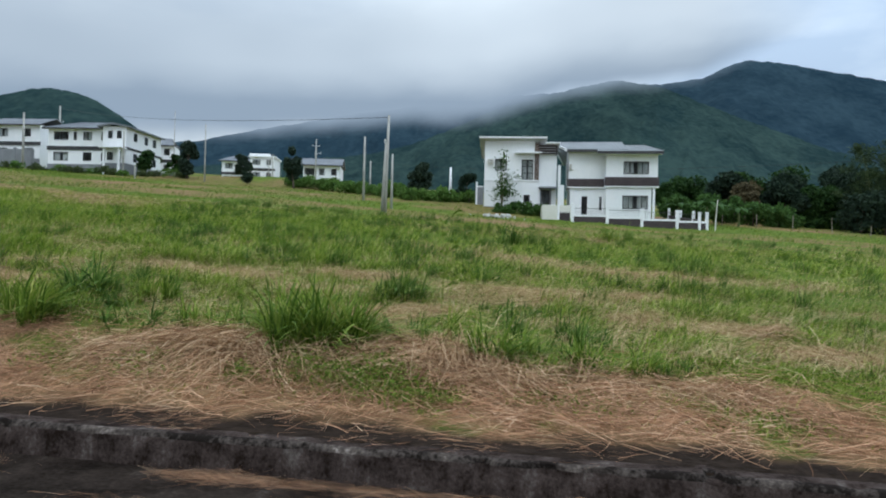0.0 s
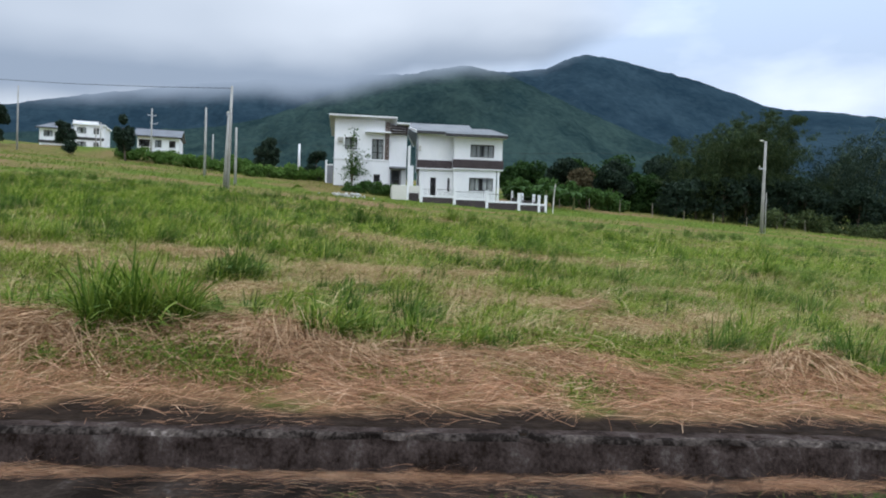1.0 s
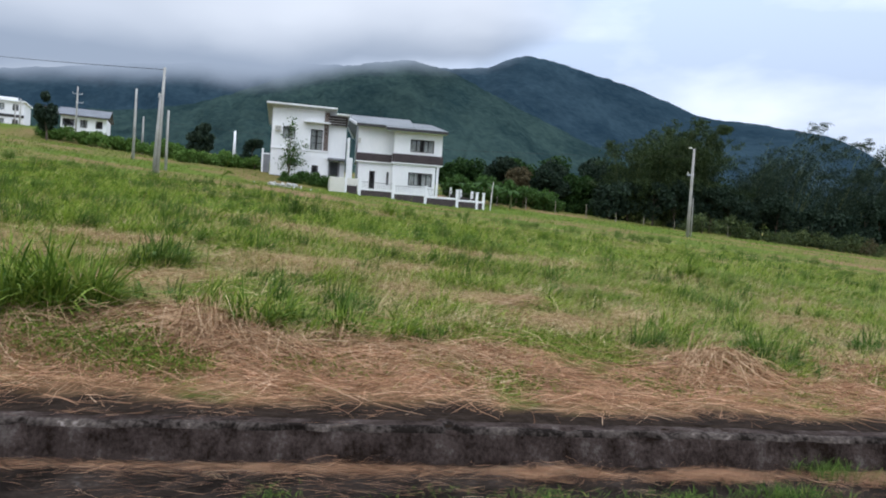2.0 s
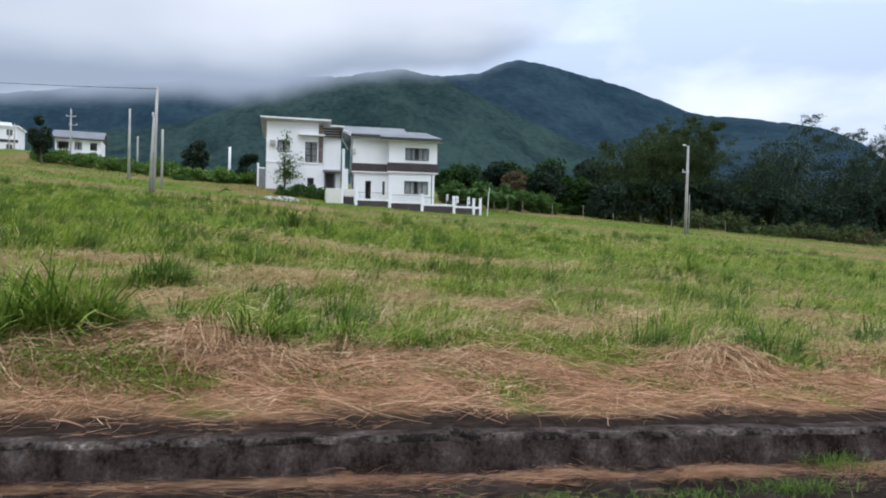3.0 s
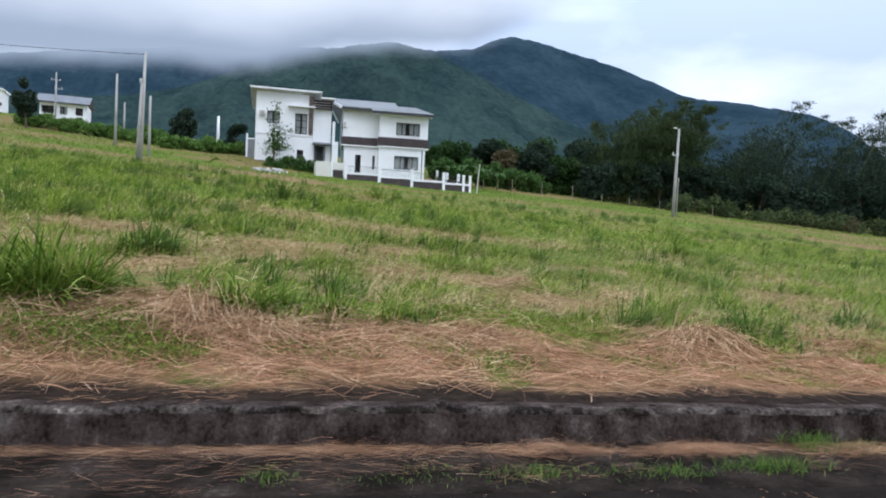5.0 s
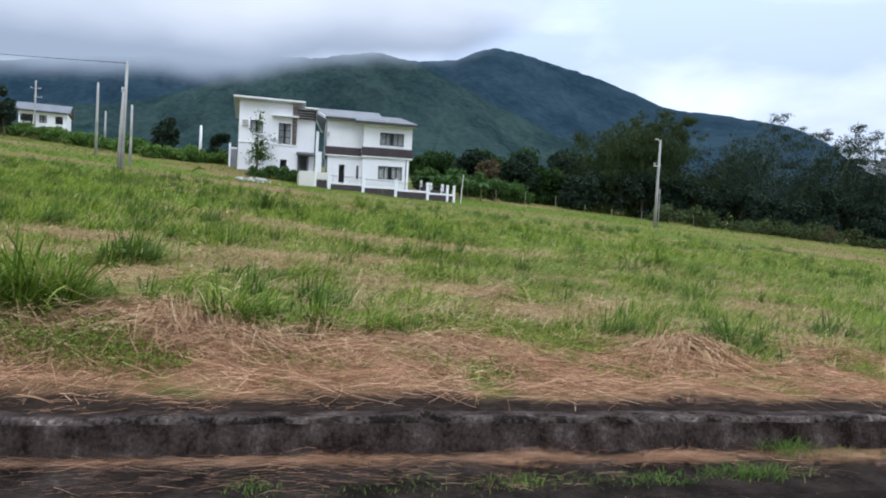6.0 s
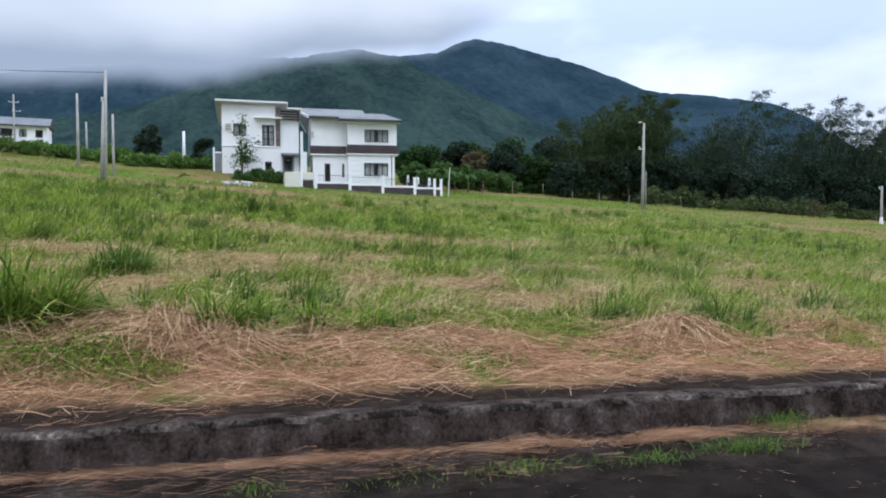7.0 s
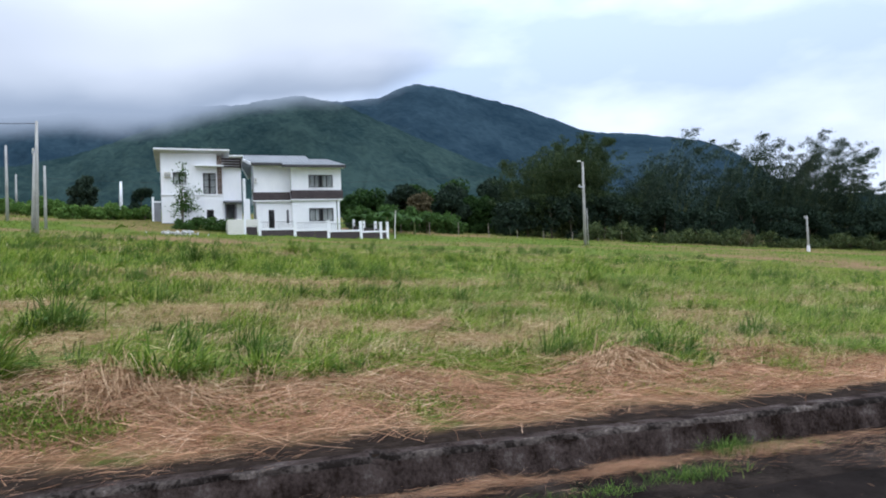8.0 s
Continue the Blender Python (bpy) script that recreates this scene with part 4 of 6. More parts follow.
def fence():
    """Front fence: white posts, low brown walls, white rail, thin dark railing."""
    c, s = math.cos(radians(-6)), math.sin(radians(-6))
    ox, oy = 10.33, 51.7
    f = thing("fence", pose(ox, oy, 3.84, 0, 0, -6), "white-posted fence with low brown wall and railing", "fence")
    gz = lambda u, v=0.0: ground_at(ox + u * c - v * s, oy + u * s + v * c) - 3.84
    posts = [(0.14, 2.02), (2.82, 1.84), (5.47, 1.73), (8.12, 1.62), (9.80, 1.52), (10.36, 1.51)]
    for u, top in posts:
        w = 0.115 if u < 9 else 0.10
        p = part("post", one_box(u - w, u + w, -w, w, gz(u) - 0.4, top, 0.02), M_WHITE, f, "white square post")
        part("post_cap", one_box(u - w - 0.03, u + w + 0.03, -w - 0.03, w + 0.03, top, top + 0.06, 0.02), M_WHITE, p)
    for (u0, t0), (u1, t1) in zip(posts, posts[1:]):
        a, b = u0 + 0.115, u1 - 0.115
        if u0 > 9:
            a, b = u0 + 0.10, u1 - 0.10
        rail = {0: 1.14, 1: 1.02, 2: 0.90, 3: 0.80, 4: 0.78}[posts.index((u0, t0))]
        part("low_wall", one_box(a, b, -0.07, 0.07, gz((u0 + u1) / 2) - 0.5, rail - 0.08), M_BROWN, f, "dark brown low wall")
        part("rail", one_box(a, b, -0.10, 0.10, rail - 0.08, rail + 0.08, 0.01), M_WHITE, f, "white coping rail")
        top = min(t0, t1) - 0.12
        part("top_bar", tube(bmesh.new(), [(a, 0, top), (b, 0, top)], [0.015, 0.015], 6), M_FASCIA, f)
        n = max(2, int((b - a) / 0.16))
        for k in range(1, n):
            x = a + (b - a) * k / n
            part("baluster", tube(bmesh.new(), [(x, 0, rail + 0.08), (x, 0, top)], [0.008, 0.008], 4), M_FASCIA, f)
    # the side that runs back beside the house
    back = [(10.36, 0.0), (10.2, 3.2), (10.0, 6.5), (9.85, 10.0)]
    for (u0, v0), (u1, v1) in zip(back, back[1:]):
        g = gz(u1, v1)
        part("post", one_box(u1 - 0.10, u1 + 0.10, v1 - 0.13, v1 + 0.13, g - 0.4, g + 1.25, 0.02), M_WHITE, f, "white square post")
        bm = bmesh.new()
        z0, z1 = gz(u0, v0), gz(u1, v1)
        q = [bm.verts.new(r) for r in ((u0 - 0.06, v0 + 0.15, z0 - 0.4), (u0 + 0.06, v0 + 0.15, z0 - 0.4), (u1 + 0.06, v1 - 0.13, z1 - 0.4), (u1 - 0.06, v1 - 0.13, z1 - 0.4),
                                       (u0 - 0.06, v0 + 0.15, z0 + 0.62), (u0 + 0.06, v0 + 0.15, z0 + 0.62), (u1 + 0.06, v1 - 0.13, z1 + 0.62), (u1 - 0.06, v1 - 0.13, z1 + 0.62))]
        for k in ((0, 3, 2, 1), (4, 5, 6, 7), (0, 1, 5, 4), (1, 2, 6, 5), (2, 3, 7, 6), (3, 0, 4, 7)):
            bm.faces.new([q[i] for i in k])
        part("low_wall", bm, M_BROWN, f, "dark brown low wall")
    return f


def gate():
    ox, oy = 10.33, 51.7
    g = thing("gate", pose(ox, oy, 3.84, 0, 0, -6), "dark low gate beside a cream gate wall", "gate")
    part("gate_wall", one_box(-2.2, -1.02, 0.0, 0.16, 0.3, 1.94, 0.02), M_CREAM, g, "cream rendered wall")
    part("gate_wall", one_box(-2.2, -2.05, 0.16, 3.5, 0.3, 1.94, 0.02), M_CREAM, g, "cream rendered wall")
    part("gate_post", one_box(-1.02, -0.86, -0.06, 0.2, 0.1, 2.2, 0.02), M_WHITE, g, "white square post")
    leaf = part("gate_leaf", one_box(-0.84, -0.04, 0.02, 0.06, 0.45, 1.34), M_BROWN, g, "dark brown gate leaf")
    for k in range(6):
        x = -0.78 + k * 0.14
        part("bar", tube(bmesh.new(), [(x, 0.0, 0.4), (x, 0.0, 1.45)], [0.012, 0.012], 5), M_FASCIA, leaf)
    part("yard_wall", one_box(-0.84, 0.4, 3.4, 3.5, 0.6, 2.2), M_CREAM, g, "cream yard wall")
    return g


def side_gate():
    s = thing("side_gate", pose(3.5, 60.2, 5.6, 0, 0, -6), "white post with grey gate beside the house", "gate")
    p = part("post", one_box(-0.20, -0.04, 0, 0.16, -0.8, 2.7, 0.01), M_WHITE, s)
    part("post_cap", one_box(-0.22, -0.02, -0.02, 0.18, 2.7, 2.78, 0.01), M_WHITE, p)
    part("panel", one_box(-0.04, 0.5, 0.06, 0.1, -0.8, 2.3), M_GREY, s, "grey sheet gate panel")
    part("rail", one_box(-0.04, 0.5, 0.02, 0.06, 2.3, 2.42), M_WHITE, s)


fence()
gate()
side_gate()


def stone_mesh(seed):
    bm = bmesh.new()
    bmesh.ops.create_icosphere(bm, subdivisions=1, radius=1.0)
    r = random.Random(seed)
    for v in bm.verts:
        v.co *= r.uniform(0.7, 1.2)
        v.co.z *= 0.6
    me = bpy.data.meshes.new("stone")
    bm.to_mesh(me)
    bm.free()
    me.materials.append(M_STONE)
    return me


STONES = [stone_mesh(k) for k in range(5)]
r0 = random.Random(5)
heap = thing("rubble_heap", pose(4.7, 50.2, ground_at(4.7, 50.2)), "heap of pale broken rubble on the grass", "rubble")
for k in range(34):
    u, v = r0.gauss(0, 1.0), r0.gauss(0, 0.35)
    s = r0.uniform(0.07, 0.18)
    o = new("stone", STONES[k % 5])
    o.parent = heap
    o.location = (u, v, ground_at(4.7 + u, 50.2 + v) - ground_at(4.7, 50.2) + s * 0.3 + max(0, 0.25 - 0.14 * abs(u)) * r0.random())
    o.rotation_euler = (r0.uniform(0, 6), r0.uniform(0, 6), r0.uniform(0, 6))
    o.scale = (s, s, s)


# ---------------------------------------------------------------- poles, lamps, cables, stakes
def pole(x, y, top, r=0.14, label="bare concrete utility pole standing in the grass", arms=(), lamp=False, base=False, lean=(0, 0), name="utility_pole", category="pole"):
    z0 = ground_at(x, y)
    p = thing(name, pose(x, y, z0), label, category, "concrete poles" if name == "utility_pole" else "")
    h = top - z0
    part("shaft", tube(bmesh.new(), [(0, 0, -0.5), (lean[0] * 0.5, lean[1] * 0.5, h * 0.5), (lean[0], lean[1], h)], [r, r * 0.82, r * 0.62], 12), M_WHITE if name == "white_post" else M_CONCRETE, p, smooth=True)
    for zz, left, right in arms:
        part("crossarm", one_box(-left, right, -0.05, 0.05, h * zz - 0.06, h * zz + 0.06, 0.01), M_METAL, p, "grey metal crossarm")
        for u in (-left + 0.06, right - 0.06):
            part("insulator", tube(bmesh.new(), [(u, 0, h * zz + 0.06), (u, 0, h * zz + 0.12), (u, 0, h * zz + 0.22)], [0.03, 0.06, 0.035], 8), M_CREAM, p)
    if lamp:
        a = part("lamp_arm", tube(bmesh.new(), [(lean[0], 0, h - 0.15), (lean[0] - 0.25, 0, h + 0.03)], [0.025, 0.02], 6), M_METAL, p)
        part("lamp_head", one_box(lean[0] - 0.52, lean[0] - 0.23, -0.07, 0.07, h - 0.01, h + 0.08, 0.02), M_CREAM, a, "small pale lamp head")
    if base:
        part("footing", tube(bmesh.new(), [(0, 0, -0.3), (0, 0, 0.35), (0, 0, 0.75)], [r * 1.5, r * 1.3, r * 1.05], 10), M_WHITE, p, "pale concrete footing")
    return p


tall_pole = pole(-3.38, 41.6, 10.38, 0.115, "tall weathered concrete utility pole with a raking brace", lean=(0.12, 0), arms=((0.72, 0.15, 0.10),))
part("brace", tube(bmesh.new(), [(-0.20, 0.05, -0.4), (-0.10, 0.03, 2.2), (-0.02, 0.0, 4.4)], [0.105, 0.09, 0.07], 10), M_CONCRETE, tall_pole, "darker concrete brace", smooth=True)
pole(-3.68, 51.0, 9.35, 0.11, "shorter concrete pole close behind a taller one")
pole(-6.71, 58.3, 11.93, 0.12)
pole(-8.5, 80.0, 12.8, 0.12)
pole(-22.6, 119, 21.9, 0.16, arms=((0.86, 0.7, 0.7), (0.7, 0.2, 0.9)))
pole(-60.1, 95, 20.6, 0.20)
pole(-61.3, 106, 24.0, 0.20, arms=((0.75, 0.6, 0.6),))
pole(-42.3, 88, 17.1, 0.14)
pole(-37.0, 80, 11.6, 0.12, "short pale post among the grass")
pole(-44.5, 110, 24.5, 0.08, "thin tall mast behind the houses")
pole(-26.5, 104, 16.8, 0.12)
pole(-30.8, 118, 18.2, 0.12)
pole(-30.0, 84, 17.5, 0.10)
pole(1.05, 66, 10.4, 0.17, "white painted post beside the hedge", name="white_post", category="post")
pole(35.78, 44, 9.9, 0.14, "concrete lamp pole with crossarm at the field's edge", arms=((0.70, 0.42, 0.22),), lamp=True, lean=(0.1, 0))
pole(36.35, 44.3, 6.0, 0.05, "thin metal stay pole beside a lamp pole", name="stay_pole", category="pole")
pole(64.7, 44, 5.3, 0.13, "short pale lamp post with thick footing", base=True, arms=((0.93, 0.42, 0.10),), name="lamp_post", category="lamp post")
st = thing("leaning_stake", pose(21.25, 50.55, ground_at(21.25, 50.55)), "thin pale stake at the end of the fence", "stake")
part("shaft", tube(bmesh.new(), [(0, 0, -0.3), (0.06, 0, 1.2), (0.16, 0, 2.35)], [0.05, 0.04, 0.03], 7), M_CREAM, st)
part("twig", tube(bmesh.new(), [(0.1, 0, 1.75), (-0.2, 0, 1.9)], [0.02, 0.015], 5), M_WOOD, st)


def cable(a, b, sag, r=0.017, label="thin black cable strung between poles", material=None):
    bm = bmesh.new()
    pts = [Vector(a).lerp(Vector(b), k / 24) - Vector((0, 0, sag * 4 * (k / 24) * (1 - k / 24))) for k in range(25)]
    tube(bm, pts, [r] * 25, 5)
    tagged(mesh_object("cable", bm, material or M_WIRE), label, "cable", "overhead cables")


cable((-3.27, 41.6, 10.25), (-61.3, 106, 23.7), 0.9)
cable((35.8, 44, 9.3), (-8.5, 80.0, 12.6), 1.0, 0.011)

rs = random.Random(9)
for k in range(9):
    x = 26 + k * 3.1 + rs.uniform(-0.3, 0.3)
    y = 60.5 - 0.18 * (x - 26) + rs.uniform(-0.4, 0.4)
    s = thing("fence_stake", pose(x, y, ground_at(x, y), rs.uniform(-4, 4), rs.uniform(-5, 5)), "thin weathered wooden stake at the wood's edge", "stake", "stakes along the trees")
    part("shaft", tube(bmesh.new(), [(0, 0, -0.3), (0.01, 0, 0.6), (0.0, 0, rs.uniform(0.9, 1.5))], [0.035, 0.03, 0.025], 6), M_WOOD, s)


# ---------------------------------------------------------------- trees and bushes
def leaf_cloud(name, centres, sizes, material, aspect=0.5, droop=0.3, seed=1, way=None):
    """Many small folded leaves, one at each centre; each is a kite of two triangles."""
    g = np.random.default_rng(seed)
    n = len(centres)
    a = g.normal(size=(n, 3))
    if way is not None:
        a = a * 0.55 + np.asarray(way)
    a[:, 2] -= droop
    a /= np.linalg.norm(a, axis=1)[:, None]
    b = np.cross(a, g.normal(size=(n, 3)))
    b /= np.linalg.norm(b, axis=1)[:, None] + 1e-9
    s = np.asarray(sizes)[:, None]
    up = np.cross(a, b)
    V = np.stack([centres - a * s, centres + b * s * aspect + up * s * 0.12, centres + a * s, centres - b * s * aspect + up * s * 0.12], 1).reshape(-1, 3)
    k = np.arange(n)[:, None] * 4
    return raw_mesh(name, V, np.zeros((0, 4), int), np.concatenate([k + np.array([0, 1, 2]), k + np.array([0, 2, 3])]), material)


def broad_tree(x, y, h, r, label, leaves=2600, material=None, size=0.28, trunk=0.16, seed=0, name="tree", low=0.25, group="", blobs=11, squash=0.8):
    g = np.random.default_rng(seed + 100)
    z0 = ground_at(x, y)
    t = thing(name, pose(x, y, z0), label, "tree" if name != "bush" else "bush", group)
    bm = bmesh.new()
    top = (g.normal() * 0.05 * h, g.normal() * 0.05 * h, h * 0.72)
    tube(bm, [(0, 0, -0.3), (top[0] * 0.3, top[1] * 0.3, h * 0.3), top], [trunk, trunk * 0.75, trunk * 0.3], 8)
    cs = []
    for k in range(blobs):
        an = 2 * math.pi * (k / blobs) + g.uniform(-0.5, 0.5)
        lv = g.uniform(low, 0.92)
        rr = r * g.uniform(0.25, 0.72) * (1.15 - abs(lv - 0.55))
        c = np.array([rr * math.cos(an), rr * math.sin(an), h * lv])
        cs.append((c, r * g.uniform(0.34, 0.58)))
        s0 = Vector((top[0] * lv * 0.6, top[1] * lv * 0.6, h * max(0.15, lv - 0.22)))
        tube(bm, [s0, s0.lerp(Vector(c), 0.5) + Vector((0, 0, 0.05 * h)), Vector(c)], [trunk * 0.42, trunk * 0.28, trunk * 0.1], 5)
    cs.append((np.array([top[0], top[1], h * 0.88]), r * 0.4))
    part("trunk", bm, M_BARK, t)
    pts = []
    for c, rad in cs:
        m = leaves // len(cs)
        d = g.normal(size=(m, 3))
        d /= np.linalg.norm(d, axis=1)[:, None]
        q = c + d * (rad * g.uniform(0.25, 1.08, m) ** 0.6)[:, None] * np.array([1, 1, squash])
        pts.append(q)
    P = np.concatenate(pts)
    P = P[P[:, 2] > 0.05]
    me = leaf_cloud("crown", P, size * g.uniform(0.6, 1.3, len(P)), material or M_BROAD, 0.5, 0.4, seed)
    o = new("crown", me)
    o.parent = t
    return t


def bamboo(x, y, h, spread, culms, label, seed, wind=0.35, leaves=640, size=0.26, even=1.6, name="bamboo_clump", material=None):
    """A clump of arching culms that a wind from the west bends over, with drooping leaf sprays."""
    g = np.random.default_rng(seed)
    z0 = ground_at(x, y)
    t = thing(name, pose(x, y, z0), label, "bamboo", "bamboo along the field")
    P, S = [], []
    h = 1.27 * h
    for k in range(culms):
        an, rr = g.uniform(0, 2 * math.pi), spread * 0.35 * math.sqrt(g.uniform())
        hh = h * (0.45 + 0.57 * g.uniform() ** even)
        out = np.array([math.cos(an), math.sin(an) * 0.7]) * spread * g.uniform(0.15, 0.6)
        out = out + np.array([wind * hh * g.uniform(0.3, 1.0), 0])
        b = np.array([rr * math.cos(an), rr * math.sin(an), -0.3])
        path, s = [], np.linspace(0, 1, 9)
        for u in s:
            path.append(np.array([b[0] + out[0] * u ** 2.4, b[1] + out[1] * u ** 2.4, -0.3 + hh * (u - 0.17 * u ** 4)]))
        part("culm", tube(bmesh.new(), [Vector(p) for p in path], list(0.040 * (1 - 0.85 * s)), 5), M_CULM, t)
        path = np.array(path)
        n = int(leaves * hh / h)
        sprays = 22
        u = g.uniform(0.06, 1.0, sprays) ** 0.8
        q = np.stack([np.interp(u, s, path[:, i]) for i in range(3)], 1)
        fat = 0.14 + 1.0 * np.sin(np.pi * u ** 0.85) ** 0.7
        q = q + g.normal(size=(sprays, 3)) * fat[:, None] * np.array([0.75, 0.75, 0.55])
        q[:, 0] += 0.25 * fat
        at = g.integers(0, sprays, n)
        q = q[at] + g.normal(size=(n, 3)) * (0.14 + 0.26 * fat[at])[:, None] * np.array([1.15, 1.0, 0.6])
        P.append(q)
        S.append(size * g.uniform(0.55, 1.25, n))
    P, S = np.concatenate(P), np.concatenate(S)
    keep = P[:, 2] > 0.2
    me = leaf_cloud("foliage", P[keep], S[keep], material or M_BAMBOO, 0.17, 0.55, seed, way=(0.5, 0, 0))
    o = new("foliage", me)
    o.parent = t
    return t


DARK_TREE = "dark evergreen street tree on the grass slope"
broad_tree(-18.2, 82, 5.3, 1.05, DARK_TREE, 2600, M_STREET_HAZED, 0.22, 0.12, 1, group="street trees", squash=1.4, low=0.15)
broad_tree(-27.5, 92, 2.9, 1.25, DARK_TREE, 2200, M_STREET_HAZED, 0.22, 0.12, 2, group="street trees", low=0.2)
broad_tree(-33.8, 88, 5.0, 1.4, DARK_TREE, 2600, M_STREET_HAZED, 0.24, 0.14, 3, group="street trees", low=0.15, squash=1.1)
broad_tree(-1.9, 66, 3.9, 1.15, "round dark tree with pale trunk beside the hedge", 2600, M_STREET_HAZED, 0.20, 0.12, 4, low=0.35)
broad_tree(-36.5, 91, 3.0, 1.0, "green tree in front of the white houses", 1600, M_BROAD, 0.25, 0.12, 6)
broad_tree(-41.5, 93, 3.4, 1.3, "green tree in front of the white houses", 1600, M_BROAD, 0.25, 0.12, 7)
broad_tree(-24.5, 84, 1.6, 0.9, "small dark shrub on the grass slope", 700, M_DARKLEAF, 0.18, 0.06, 8, name="bush")
broad_tree(-52.5, 118, 4.5, 2.2, "green tree behind the white houses", 1500, M_BROAD, 0.3, 0.15, 9)


def sapling(x, y, h, seed):
    g = np.random.default_rng(seed)
    z0 = ground_at(x, y)
    t = thing("sapling", pose(x, y, z0), "slender young tree with sparse leaves before the house", "tree")
    P = []
    for k in range(5):
        tip = np.array([g.uniform(-1.3, 1.2), g.uniform(-0.3, 0.3), h * (1.0 if k == 0 else g.uniform(0.45, 0.85))])
        if k == 0:
            tip[0] = 0.1
        path = [np.array([0, 0, -0.2]), np.array([tip[0] * 0.25, tip[1] * 0.3, tip[2] * 0.45]), tip]
        part("stem", tube(bmesh.new(), [Vector(p) for p in path], [0.05, 0.035, 0.012], 6), M_BARK, t)
        n = 95
        u = g.uniform(0.35, 1.0, n)
        q = np.stack([np.interp(u, [0, 0.5, 1], [p[i] for p in path]) for i in range(3)], 1)
        P.append(q + g.normal(size=(n, 3)) * np.array([0.30, 0.25, 0.28]))
    for cx, cz, sx, sz, n in ((0.35, 0.40, 0.36, 0.45, 200), (-0.45, 0.28, 0.28, 0.32, 70), (0.1, 0.92, 0.16, 0.32, 60), (1.35, 0.58, 0.20, 0.22, 45), (0.9, 0.28, 0.3, 0.22, 60)):
        P.append(np.array([cx, 0, cz * h]) + g.normal(size=(n, 3)) * np.array([sx, 0.3, sz]))
    P = np.concatenate(P)
    o = new("crown", leaf_cloud("crown", P, 0.11 * g.uniform(0.6, 1.3, len(P)), M_BUSH, 0.5, 0.4, seed))
    o.parent = t


sapling(5.45, 57.6, 5.0, 21)
rb = random.Random(31)
# planting before the first house, and the hedge that runs west of it
for k in range(9):
    x = 5.2 + 0.62 * k + rb.uniform(-0.2, 0.2)
    y = 55.4 + rb.uniform(-0.6, 0.6)
    broad_tree(x, y, rb.uniform(0.5, 1.1), rb.uniform(0.6, 0.9), "low green bush before the white house", 500, M_BUSH, 0.11, 0.04, 40 + k, name="bush", group="bushes before the house", low=0.1, blobs=6)
for k in range(24):
    x = -20 + 1.0 * k + rb.uniform(-0.4, 0.4)
    y = 87 - 0.72 * (x + 20) + rb.uniform(-1.0, 1.0)
    broad_tree(x, y, rb.uniform(0.8, 1.6), rb.uniform(1.0, 1.5), "green roadside bush in an overgrown hedge", 700, M_HEDGE, 0.16, 0.05, 70 + k, name="bush", group="overgrown hedge", low=0.1, blobs=7)
for k in range(9):
    x = -3.2 + 0.75 * k + rb.uniform(-0.25, 0.25)
    y = 62.6 + rb.uniform(-0.7, 0.7)
    broad_tree(x, y, rb.uniform(0.7, 1.5), rb.uniform(0.8, 1.1), "green bush on the bank beside the house", 520, M_HEDGE, 0.14, 0.05, 560 + k, name="bush", group="bushes on the bank", low=0.1, blobs=7)
for k in range(17):
    x = -62 + 1.7 * k + rb.uniform(-0.6, 0.6)
    y = 89 + rb.uniform(-1.5, 1.0)
    broad_tree(x, y, rb.uniform(0.4, 1.0), rb.uniform(0.9, 1.5), "rough weeds before the white houses", 360, M_SCRUB if k % 3 else M_HEDGE, 0.16, 0.04, 580 + k, name="bush", group="rough weeds up the slope", low=0.05, blobs=6)
broad_tree(2.7, 64.5, 2.9, 1.1, "dark shrub beside the white house", 1500, M_DARKLEAF, 0.2, 0.08, 120, name="bush", low=0.1)
broad_tree(-6.0, 75, 1.7, 1.5, "green shrub in an overgrown hedge", 1000, M_HEDGE, 0.18, 0.08, 121, name="bush", low=0.1)


def banana(x, y, h, seed):
    g = random.Random(seed)
    t = thing("banana_plant", pose(x, y, ground_at(x, y)), "banana plant with broad drooping leaves beside the fence", "plant", "banana plants")
    part("stem", tube(bmesh.new(), [(0, 0, -0.2), (0.03, 0, h * 0.35), (0, 0, h * 0.55)], [0.12, 0.1, 0.05], 8), M_CULM, t)
    for k in range(8):
        an, ln = k * 2.4 + g.uniform(-0.3, 0.3), h * g.uniform(0.5, 0.75)
        bm = bmesh.new()
        prev = None
        side = Vector((-math.sin(an), math.cos(an), 0))
        for i in range(7):
            u = i / 6
            c = Vector((math.cos(an) * ln * u * 0.85, math.sin(an) * ln * u * 0.85, h * 0.5 + ln * (0.75 * u - 0.85 * u * u)))
            w = 0.26 * math.sin(math.pi * min(1, u * 0.9 + 0.08)) + 0.01
            cur = [bm.verts.new(c - side * w - Vector((0, 0, 0.06))), bm.verts.new(c), bm.verts.new(c + side * w - Vector((0, 0, 0.06)))]
            if prev:
                bm.faces.new((prev[0], cur[0], cur[1], prev[1]))
                bm.faces.new((prev[1], cur[1], cur[2], prev[2]))
            prev = cur
        part("leaf", bm, M_BUSH, t)


for k, (x, y, h) in enumerate(((23.4, 57.5, 3.4), (25.0, 59.5, 3.0), (26.4, 58.0, 2.6), (22.0, 60.5, 2.8))):
    banana(x, y, h, 60 + k)
for k in range(12):
    x = 22 + 1.15 * k + rb.uniform(-0.5, 0.5)
    y = 63.5 + rb.uniform(-1.5, 1.5)
    broad_tree(x, y, rb.uniform(1.6, 2.8), rb.uniform(1.2, 1.7), "bright green bush beyond the fence", 800, M_BUSH, 0.2, 0.06, 140 + k, name="bush", group="bushes beyond the fence", low=0.1, blobs=8)
